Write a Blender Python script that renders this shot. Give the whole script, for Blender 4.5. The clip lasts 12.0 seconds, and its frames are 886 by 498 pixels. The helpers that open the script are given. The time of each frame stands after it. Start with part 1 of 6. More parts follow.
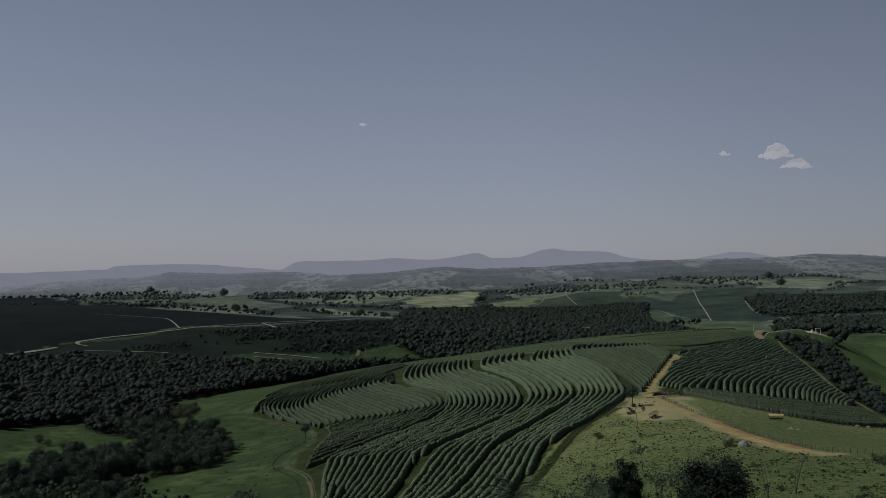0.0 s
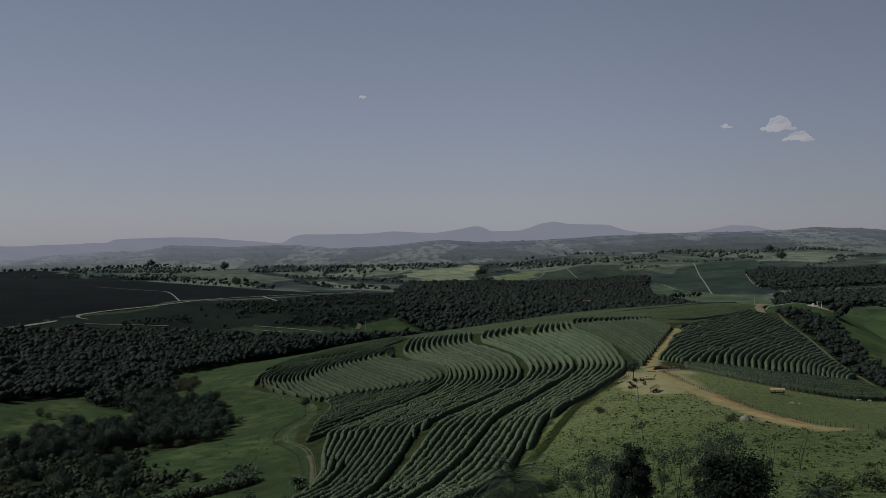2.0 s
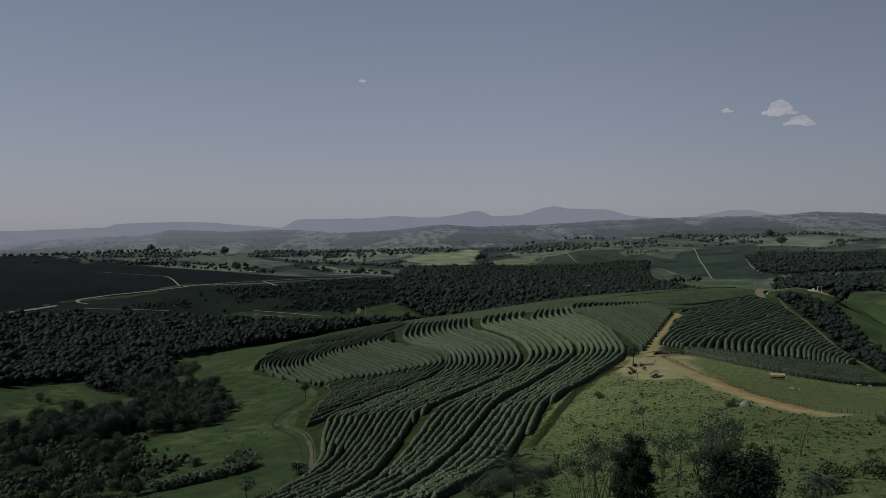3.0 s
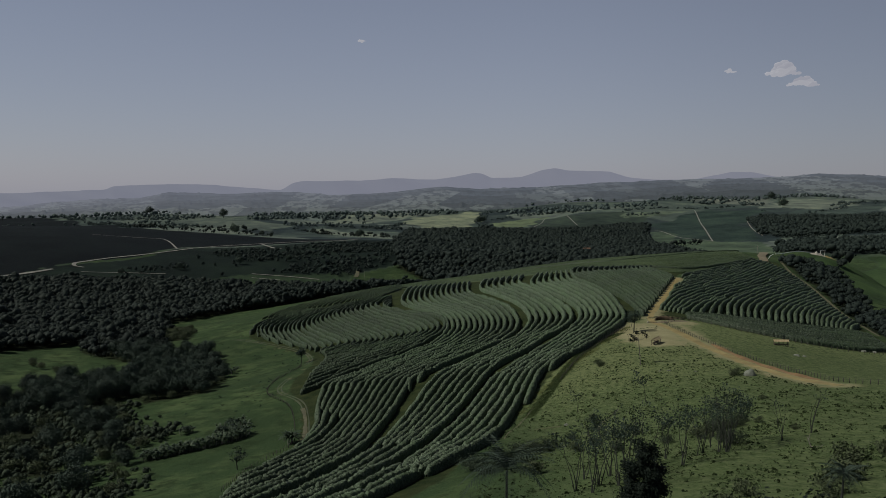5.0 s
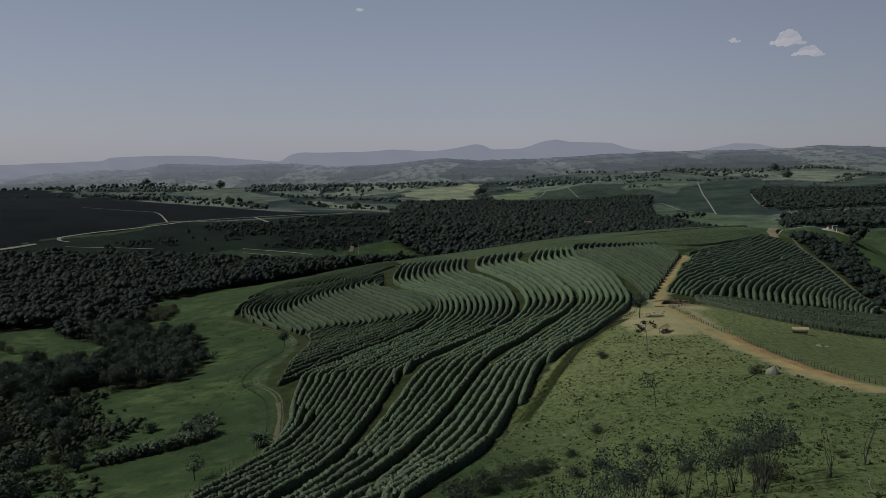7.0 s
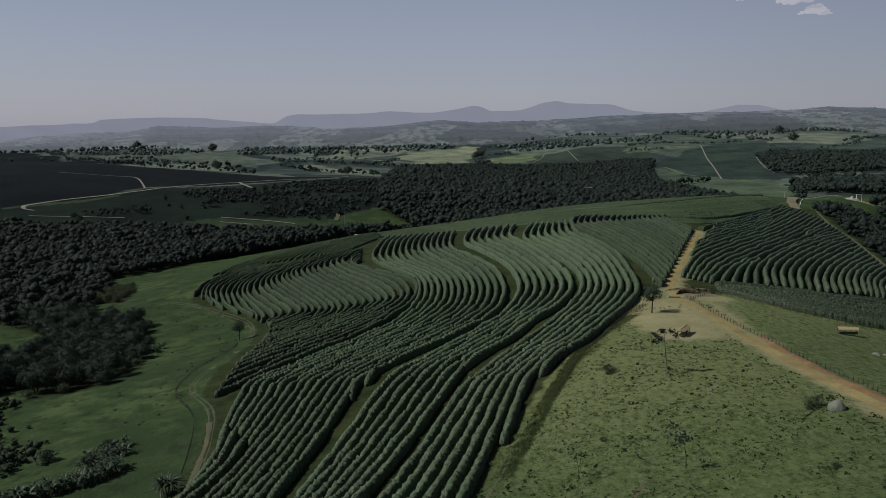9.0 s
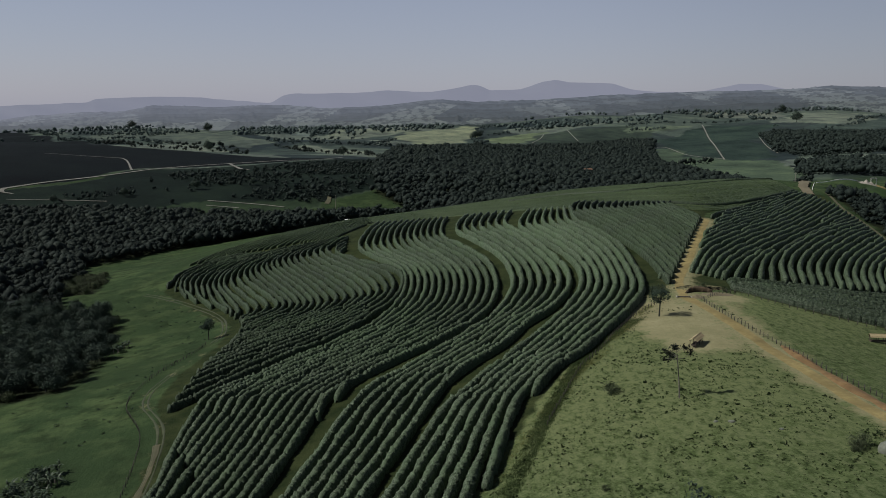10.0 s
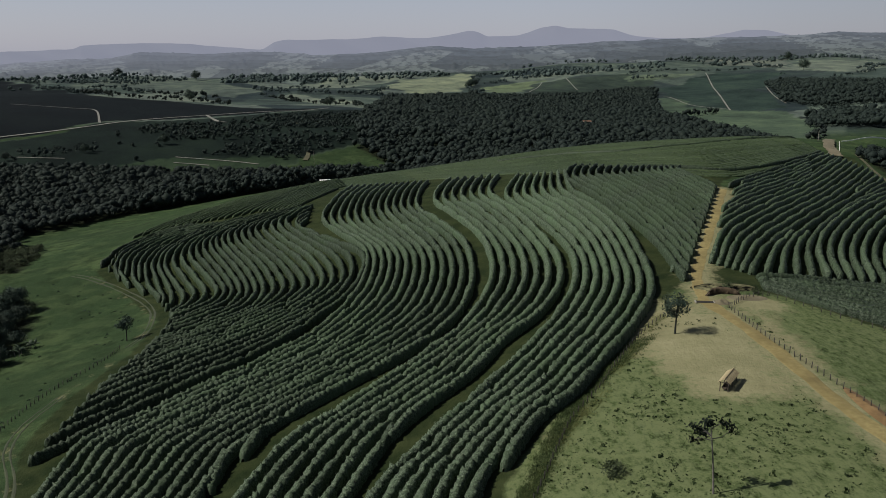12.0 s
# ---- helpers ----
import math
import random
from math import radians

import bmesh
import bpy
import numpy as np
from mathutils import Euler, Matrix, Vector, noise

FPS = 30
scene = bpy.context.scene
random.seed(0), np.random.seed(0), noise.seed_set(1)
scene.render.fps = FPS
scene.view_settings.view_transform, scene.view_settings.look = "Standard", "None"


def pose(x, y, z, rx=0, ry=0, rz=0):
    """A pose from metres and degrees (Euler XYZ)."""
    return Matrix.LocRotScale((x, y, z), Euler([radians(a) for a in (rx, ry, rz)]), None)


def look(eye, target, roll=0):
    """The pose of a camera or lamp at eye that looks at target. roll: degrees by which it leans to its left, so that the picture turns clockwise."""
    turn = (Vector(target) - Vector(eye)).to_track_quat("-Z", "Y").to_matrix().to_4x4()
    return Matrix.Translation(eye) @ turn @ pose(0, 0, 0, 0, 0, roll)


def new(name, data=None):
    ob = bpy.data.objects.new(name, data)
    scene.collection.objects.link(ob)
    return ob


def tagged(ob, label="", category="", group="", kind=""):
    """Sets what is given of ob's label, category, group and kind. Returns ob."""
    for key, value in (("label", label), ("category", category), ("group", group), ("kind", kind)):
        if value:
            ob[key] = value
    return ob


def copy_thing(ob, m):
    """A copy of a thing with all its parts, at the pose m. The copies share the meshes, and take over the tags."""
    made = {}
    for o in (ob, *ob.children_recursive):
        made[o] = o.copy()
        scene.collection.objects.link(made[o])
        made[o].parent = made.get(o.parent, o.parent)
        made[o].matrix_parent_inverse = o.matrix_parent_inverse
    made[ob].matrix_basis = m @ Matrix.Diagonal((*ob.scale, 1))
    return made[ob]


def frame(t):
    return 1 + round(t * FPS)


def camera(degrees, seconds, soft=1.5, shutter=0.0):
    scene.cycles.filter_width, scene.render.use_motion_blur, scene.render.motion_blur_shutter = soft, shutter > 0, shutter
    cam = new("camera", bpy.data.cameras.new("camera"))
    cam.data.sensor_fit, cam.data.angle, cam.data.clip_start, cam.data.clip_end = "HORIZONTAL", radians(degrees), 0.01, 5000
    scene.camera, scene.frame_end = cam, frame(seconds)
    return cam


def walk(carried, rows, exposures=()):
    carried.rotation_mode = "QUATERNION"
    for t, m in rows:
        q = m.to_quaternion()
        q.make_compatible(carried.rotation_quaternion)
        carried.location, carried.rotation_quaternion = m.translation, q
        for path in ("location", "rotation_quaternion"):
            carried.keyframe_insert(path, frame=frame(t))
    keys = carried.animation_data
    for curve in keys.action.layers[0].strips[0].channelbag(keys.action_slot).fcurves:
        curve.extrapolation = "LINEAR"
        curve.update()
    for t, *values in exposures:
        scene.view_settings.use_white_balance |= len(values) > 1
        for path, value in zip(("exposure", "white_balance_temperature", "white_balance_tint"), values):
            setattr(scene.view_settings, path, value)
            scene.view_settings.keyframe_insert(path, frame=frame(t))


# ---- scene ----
# camera: a drone that tilts down, then glides forward over the plantation
cam = camera(56.0, 12.0, soft=0.45)
PATH = [
    (0, pose(0.00, 0.00, 60.00, 91.487, 0, -0.040)),
    (0.5, pose(0.05, 0.88, 60.02, 91.171, 0, -0.018)),
    (1, pose(0.05, 1.76, 60.04, 90.725, 0, -0.010)),
    (1.5, pose(0.06, 2.65, 60.08, 90.187, 0, -0.009)),
    (2, pose(0.14, 3.46, 60.17, 89.645, 0, -0.003)),
    (2.5, pose(0.24, 4.26, 60.23, 89.104, 0, 0.004)),
    (3, pose(0.34, 5.00, 60.30, 88.591, 0, 0.002)),
    (5, pose(1.70, 14.49, 60.78, 85.986, 0, 0.009)),
    (5.5, pose(2.88, 20.68, 61.07, 85.358, 0, 0.007)),
    (6, pose(3.90, 27.51, 61.31, 84.764, 0, 0.029)),
    (6.5, pose(4.91, 35.27, 61.57, 84.391, 0, 0.056)),
    (7, pose(6.34, 45.03, 61.68, 84.037, 0, 0.057)),
    (7.5, pose(7.93, 57.17, 61.88, 83.422, 0, 0.046)),
    (9.5, pose(18.24, 121.63, 62.13, 80.781, 0, -0.001)),
    (10, pose(20.84, 137.16, 62.28, 80.075, 0, -0.017)),
    (10.5, pose(23.55, 152.70, 62.55, 79.385, 0, -0.050)),
    (11, pose(26.29, 168.38, 62.77, 78.547, 0, -0.077)),
    (11.5, pose(29.24, 184.21, 62.95, 77.598, 0, -0.126)),
    (12, pose(32.26, 200.00, 63.17, 76.549, 0, -0.138)),
]
walk(cam, PATH, exposures=[(0, -0.46, 6400, 8), (5.5, -0.39, 6400, 8), (7.5, -0.30, 6360, 8), (10, -0.14, 6280, 9), (12, 0.01, 6350, 8)])

# ---- light: clear afternoon, sun to the left, thin haze ----
SUN_ELEV, SUN_SIDE = 44.0, -97.0          # degrees; side counted clockwise from +y
world = bpy.data.worlds.new("sky")
scene.world = world
world.use_nodes = True
wn = world.node_tree.nodes
sky = wn.new("ShaderNodeTexSky")
sky.sky_type, sky.sun_disc = "NISHITA", False
sky.sun_elevation, sky.sun_rotation = radians(SUN_ELEV), radians(SUN_SIDE)
sky.altitude, sky.air_density, sky.dust_density, sky.ozone_density = 0, 1.0, 0.6, 1.0
wl = world.node_tree.links
# blue sky seen through a pale haze that thickens towards the horizon
wco = wn.new("ShaderNodeTexCoord")
wsep = wn.new("ShaderNodeSeparateXYZ")
wl.new(wco.outputs["Generated"], wsep.inputs[0])
wup = wn.new("ShaderNodeMapRange")
wup.interpolation_type = "SMOOTHSTEP"
wup.inputs["From Min"].default_value, wup.inputs["From Max"].default_value = -0.04, 0.56
wl.new(wsep.outputs["Z"], wup.inputs["Value"])
whaze = wn.new("ShaderNodeMix")
whaze.data_type = "RGBA"
whaze.inputs[6].default_value, whaze.inputs[7].default_value = (0.260, 0.262, 0.336, 1), (0.101, 0.121, 0.169, 1)
wl.new(wup.outputs["Result"], whaze.inputs[0])
wsky = wn.new("ShaderNodeVectorMath")
wsky.operation = "SCALE"
wsky.inputs["Scale"].default_value = 0.027
wl.new(sky.outputs["Color"], wsky.inputs[0])
wsum = wn.new("ShaderNodeVectorMath")
wl.new(wsky.outputs[0], wsum.inputs[0])
wl.new(whaze.outputs[2], wsum.inputs[1])
wdeep = wn.new("ShaderNodeMapRange")
wdeep.interpolation_type = "SMOOTHSTEP"
wdeep.inputs["From Min"].default_value, wdeep.inputs["From Max"].default_value = 0.33, 0.85
wdeep.inputs["To Min"].default_value, wdeep.inputs["To Max"].default_value = 1.0, 0.28
wl.new(wsep.outputs["Z"], wdeep.inputs["Value"])
wall = wn.new("ShaderNodeVectorMath")
wall.operation = "SCALE"
wl.new(wsum.outputs[0], wall.inputs[0])
wl.new(wdeep.outputs["Result"], wall.inputs["Scale"])
# deeper blue away from the sun
waway = wn.new("ShaderNodeMapRange")
waway.interpolation_type = "SMOOTHSTEP"
waway.inputs["From Min"].default_value, waway.inputs["From Max"].default_value = 0.05, 0.6
waway.inputs["To Min"].default_value, waway.inputs["To Max"].default_value = 1.03, 0.82
wl.new(wsep.outputs["X"], waway.inputs["Value"])
wside = wn.new("ShaderNodeVectorMath")
wside.operation = "SCALE"
wl.new(wall.outputs[0], wside.inputs[0])
wl.new(waway.outputs["Result"], wside.inputs["Scale"])
wl.new(wside.outputs[0], wn["Background"].inputs["Color"])
wn["Background"].inputs["Strength"].default_value = 1.0
sun = new("sun", bpy.data.lights.new("sun", "SUN"))
sun.data.energy, sun.data.angle, sun.data.color = 5.0, radians(0.53), (1.0, 0.95, 0.85)
sun.matrix_world = look((600 * math.cos(radians(SUN_ELEV)) * math.sin(radians(SUN_SIDE)), 600 * math.cos(radians(SUN_ELEV)) * math.cos(radians(SUN_SIDE)), 600 * math.sin(radians(SUN_ELEV))), (0, 0, 0))


# ---- materials ----
def nodes_of(name):
    m = bpy.data.materials.new(name)
    m.use_nodes = True
    nt = m.node_tree
    return m, nt, nt.nodes["Principled BSDF"]


def put(nt, kind, **values):
    n = nt.nodes.new(kind)
    for key, v in values.items():
        n.inputs[key.replace("_", " ")].default_value = v
    return n


def noise_fac(nt, scale, detail=4.0, rough=0.6, coord=None, vec=(1, 1, 1)):
    """A noise field at so many cycles per metre, in the object's own metres."""
    co = coord or nt.nodes.new("ShaderNodeTexCoord").outputs["Object"]
    mp = nt.nodes.new("ShaderNodeMapping")
    mp.inputs["Scale"].default_value = vec
    nt.links.new(co, mp.inputs["Vector"])
    n = put(nt, "ShaderNodeTexNoise", Scale=scale, Detail=detail, Roughness=rough)
    nt.links.new(mp.outputs["Vector"], n.inputs["Vector"])
    return n.outputs["Fac"]


def ramp(nt, fac, *stops):
    r = nt.nodes.new("ShaderNodeValToRGB")
    el = r.color_ramp.elements
    while len(el) < len(stops):
        el.new(0.5)
    for e, (p, c) in zip(el, stops):
        e.position, e.color = p, (*c, 1) if len(c) == 3 else c
    nt.links.new(fac, r.inputs["Fac"])
    return r.outputs["Color"]


def mix(nt, fac, a, b, how="MIX"):
    m = nt.nodes.new("ShaderNodeMix")
    m.data_type, m.blend_type = "RGBA", how
    for sock, v in ((m.inputs[0], fac), (m.inputs[6], a), (m.inputs[7], b)):
        if isinstance(v, bpy.types.NodeSocket):
            nt.links.new(v, sock)
        else:
            sock.default_value = v if isinstance(v, (int, float)) else (*v, 1)
    return m.outputs[2]


def step(nt, value, lo, hi):
    """0 below lo, 1 above hi."""
    m = nt.nodes.new("ShaderNodeMapRange")
    m.inputs["From Min"].default_value, m.inputs["From Max"].default_value = lo, hi
    nt.links.new(value, m.inputs["Value"])
    return m.outputs["Result"]


def math2(nt, op, a, b):
    m = nt.nodes.new("ShaderNodeMath")
    m.operation = op
    for sock, v in zip(m.inputs, (a, b)):
        if isinstance(v, bpy.types.NodeSocket):
            nt.links.new(v, sock)
        else:
            sock.default_value = v
    return m.outputs[0]


def bump(nt, bsdf, height, strength, dist):
    b = put(nt, "ShaderNodeBump", Strength=strength, Distance=dist)
    nt.links.new(height, b.inputs["Height"])
    nt.links.new(b.outputs["Normal"], bsdf.inputs["Normal"])


def attr(nt, name):
    a = nt.nodes.new("ShaderNodeAttribute")
    a.attribute_name = name
    return a.outputs["Fac"]


def foliage(name, dark, mid, light, spot, rough=0.55, grain=5.0, patch=0.25, island=True):
    """Leaf mass: clump to clump and leaf to leaf variation."""
    m, nt, b = nodes_of(name)
    info = nt.nodes.new("ShaderNodeObjectInfo").outputs["Random"]
    geo = nt.nodes.new("ShaderNodeNewGeometry")
    a = ramp(nt, noise_fac(nt, grain, 5, 0.7), (0.35, dark), (0.5, mid), (0.67, light))
    c = mix(nt, step(nt, noise_fac(nt, patch, 3), 0.42, 0.68), a, spot)
    if island:
        c = mix(nt, math2(nt, "MULTIPLY", geo.outputs["Random Per Island"], 0.75), c, mid, "MIX")
        c = mix(nt, math2(nt, "MULTIPLY", geo.outputs["Random Per Island"], 0.5), c, dark)
    hsv = nt.nodes.new("ShaderNodeHueSaturation")
    nt.links.new(math2(nt, "ADD", math2(nt, "MULTIPLY", info, 0.36), 0.82), hsv.inputs["Value"])
    nt.links.new(c, hsv.inputs["Color"])
    nt.links.new(hsv.outputs["Color"], b.inputs["Base Color"])
    b.inputs["Roughness"].default_value = rough
    b.inputs["Specular IOR Level"].default_value = 0.1
    bump(nt, b, noise_fac(nt, grain * 1.6, 4, 0.7), 0.8, 0.12)
    return m


def coffee(name, k):
    """Leaves and young shoots of one tone, k times as pale as the middling one."""
    tint = lambda *c: [tuple(v * k for v in rgb) for rgb in c]
    # shaded flanks and sunlit tops are put into the leaf and shoot tones
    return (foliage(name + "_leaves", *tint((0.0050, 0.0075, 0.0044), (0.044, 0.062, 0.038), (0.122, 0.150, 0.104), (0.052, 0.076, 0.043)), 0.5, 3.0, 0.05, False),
            foliage(name + "_sunlit_shoots", *tint((0.046, 0.060, 0.040), (0.115, 0.132, 0.102), (0.218, 0.236, 0.200), (0.094, 0.115, 0.084)), 0.45, 3.2, 0.05))


COFFEE, DARK_COFFEE, PALE_COFFEE = coffee("coffee", 1.0), coffee("coffee_dark", 0.72), coffee("coffee_pale", 1.2)
YOUNG_COFFEE = foliage("young_coffee_leaves", (0.0120, 0.0200, 0.0090), (0.034, 0.050, 0.023), (0.062, 0.083, 0.041), (0.047, 0.065, 0.031), 0.6, 1.2, 0.03, False)
LEAVES = foliage("tree_leaves", (0.0190, 0.0285, 0.0235), (0.030, 0.045, 0.034), (0.046, 0.065, 0.044), (0.035, 0.051, 0.034), 0.6, 1.5, 0.12)
WOODS = foliage("woodland_leaves", (0.0105, 0.0150, 0.0136), (0.0138, 0.0195, 0.0162), (0.0190, 0.0262, 0.0195), (0.0155, 0.0220, 0.0172), 0.7, 0.5, 0.02)
# greyer, paler copy of the woodland leaves: mid-distance haze put into the colour
GREY_WOODS = foliage("hazed_grey_leaves", (0.0126, 0.0189, 0.0166), (0.0170, 0.0245, 0.0212), (0.0235, 0.0320, 0.0255), (0.0195, 0.0275, 0.0215), 0.7, 0.5, 0.02)
DARK_LEAVES = foliage("dense_dark_leaves", (0.0033, 0.0066, 0.0050), (0.0075, 0.0124, 0.0083), (0.0149, 0.022, 0.0133), (0.0100, 0.0149, 0.0091), 0.65, 2.5, 0.3)
SCRUB = foliage("scrub_leaves", (0.027, 0.038, 0.0198), (0.054, 0.068, 0.036), (0.108, 0.117, 0.072), (0.063, 0.079, 0.034), 0.6, 3.0, 0.3)
BANANA = foliage("broad_leaves", (0.0153, 0.025, 0.0153), (0.038, 0.056, 0.032), (0.089, 0.111, 0.073), (0.051, 0.066, 0.037), 0.38, 1.2, 0.4)
SMOKY = foliage("grey_twiggy_scrub", (0.0198, 0.029, 0.0198), (0.032, 0.045, 0.029), (0.054, 0.068, 0.043), (0.038, 0.050, 0.031), 0.8, 3.0, 0.3)
STRAW = foliage("dry_tall_grass", (0.072, 0.085, 0.027), (0.138, 0.141, 0.052), (0.247, 0.232, 0.097), (0.061, 0.090, 0.029), 0.8, 1.5, 0.09)
GRASS_BLADES = foliage("pasture_tussock", (0.0100, 0.0183, 0.0066), (0.025, 0.040, 0.0133), (0.053, 0.071, 0.027), (0.033, 0.048, 0.0166), 0.8, 1.5, 0.1)
BANK_GRASS = foliage("lush_bank_grass", (0.022, 0.036, 0.0130), (0.042, 0.063, 0.023), (0.078, 0.098, 0.040), (0.056, 0.076, 0.028), 0.8, 1.2, 0.12)
# paler, bluer leaves: distance haze is mixed into the colour
FAR_WOODS = foliage("hazed_distant_leaves", (0.033, 0.048, 0.044), (0.050, 0.068, 0.064), (0.072, 0.090, 0.083), (0.061, 0.079, 0.073), 0.8, 0.1, 0.01)


def plain(name, a, b_, scale=6.0, rough=0.8, bumpiness=0.4, dist=0.02, vec=(1, 1, 1), metal=0.0):
    m, nt, b = nodes_of(name)
    f = noise_fac(nt, scale, 6, 0.65, vec=vec)
    c = ramp(nt, f, (0.3, a), (0.7, b_))
    c = mix(nt, step(nt, noise_fac(nt, scale * 0.15, 3), 0.35, 0.75), c, [v * 0.75 for v in a])
    nt.links.new(c, b.inputs["Base Color"])
    b.inputs["Roughness"].default_value, b.inputs["Metallic"].default_value = rough, metal
    bump(nt, b, f, bumpiness, dist)
    return m


BARK = plain("bark", (0.0123, 0.0156, 0.0115), (0.038, 0.043, 0.031), 7, 0.9, 0.8, 0.03, (1, 1, 0.3))
PALE_BARK = plain("pale_bark", (0.100, 0.087, 0.075), (0.187, 0.175, 0.156), 7, 0.9, 0.6, 0.03, (1, 1, 0.3))
POST_WOOD = plain("weathered_post_wood", (0.022, 0.0189, 0.0164), (0.062, 0.056, 0.047), 9, 0.9, 0.6, 0.01, (1, 1, 0.2))
TROUGH_WOOD = plain("dark_trough_wood", (0.038, 0.028, 0.022), (0.100, 0.075, 0.056), 8, 0.85, 0.5, 0.01)
THATCH = plain("straw_tile", (0.24, 0.19, 0.105), (0.46, 0.38, 0.22), 5, 0.9, 0.8, 0.04, (1, 6, 1))
ROCK = plain("grey_boulder", (0.090, 0.098, 0.076), (0.170, 0.182, 0.146), 1.6, 0.85, 0.9, 0.1)
WIRE = plain("rusty_fence_wire", (0.031, 0.028, 0.025), (0.056, 0.050, 0.043), 20, 0.8, 0.1, 0.001, metal=0.2)
CONCRETE = plain("pale_concrete", (0.212, 0.194, 0.162), (0.312, 0.287, 0.249), 1.2, 0.85, 0.3, 0.01)
WHITE_PAINT = plain("white_paint", (0.58, 0.57, 0.55), (0.78, 0.77, 0.74), 2, 0.6, 0.2, 0.004)
TILE_ROOF = plain("clay_tile_roof", (0.125, 0.062, 0.038), (0.212, 0.112, 0.069), 2, 0.85, 0.6, 0.04)
DIRT = plain("packed_earth", (0.168, 0.128, 0.043), (0.283, 0.230, 0.092), 0.7, 0.95, 0.7, 0.08)
TRACK = plain("worn_grassy_earth", (0.053, 0.051, 0.025), (0.100, 0.092, 0.048), 0.5, 0.95, 0.6, 0.06)
GRASS_TRACK = plain("trodden_grass", (0.022, 0.031, 0.0123), (0.051, 0.057, 0.026), 0.5, 0.95, 0.6, 0.06)
RED_DIRT = plain("red_spoil_earth", (0.031, 0.021, 0.0115), (0.084, 0.057, 0.031), 0.8, 0.95, 0.9, 0.12)
TAN_DIRT = plain("dry_spoil_earth", (0.107, 0.089, 0.051), (0.184, 0.156, 0.098), 0.9, 0.95, 0.9, 0.1)
ORANGE_DIRT = plain("orange_cut_earth", (0.123, 0.071, 0.025), (0.221, 0.139, 0.059), 0.6, 0.95, 0.8, 0.1)
GRAVEL = plain("pale_gravel", (0.140, 0.135, 0.117), (0.225, 0.215, 0.187), 0.25, 0.95, 0.5, 0.05)


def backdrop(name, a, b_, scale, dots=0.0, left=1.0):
    """Far distance: flat patches that glow, with haze put into their tone, thicker to the left."""
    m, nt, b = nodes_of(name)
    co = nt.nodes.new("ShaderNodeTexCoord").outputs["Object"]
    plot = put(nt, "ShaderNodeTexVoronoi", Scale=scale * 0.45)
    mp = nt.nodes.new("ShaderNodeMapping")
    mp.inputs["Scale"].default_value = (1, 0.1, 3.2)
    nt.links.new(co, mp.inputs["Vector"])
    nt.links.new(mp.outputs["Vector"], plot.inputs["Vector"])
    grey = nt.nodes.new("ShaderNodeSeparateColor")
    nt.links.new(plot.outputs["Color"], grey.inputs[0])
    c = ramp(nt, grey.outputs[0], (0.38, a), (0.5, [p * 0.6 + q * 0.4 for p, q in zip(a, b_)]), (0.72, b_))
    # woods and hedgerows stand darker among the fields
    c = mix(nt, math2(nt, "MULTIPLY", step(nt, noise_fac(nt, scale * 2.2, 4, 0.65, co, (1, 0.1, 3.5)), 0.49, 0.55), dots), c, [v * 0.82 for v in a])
    # left-hand haze mixed into the emitted colour
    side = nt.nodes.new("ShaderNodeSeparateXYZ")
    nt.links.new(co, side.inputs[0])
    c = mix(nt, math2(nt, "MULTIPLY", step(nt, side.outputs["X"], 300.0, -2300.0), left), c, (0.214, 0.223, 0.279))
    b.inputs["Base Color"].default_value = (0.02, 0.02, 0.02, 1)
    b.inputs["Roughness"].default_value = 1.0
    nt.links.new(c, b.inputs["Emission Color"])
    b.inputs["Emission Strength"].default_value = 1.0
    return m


# mountains glow in a tone near the sky's: haze set as emission
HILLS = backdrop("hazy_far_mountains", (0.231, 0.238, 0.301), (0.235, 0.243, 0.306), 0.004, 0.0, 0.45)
# cloud brightness is emitted, in place of sunlight on the puffs
CLOUD = backdrop("glowing_cloud", (0.40, 0.40, 0.46), (0.47, 0.468, 0.518), 0.02, 0.0, 0.0)


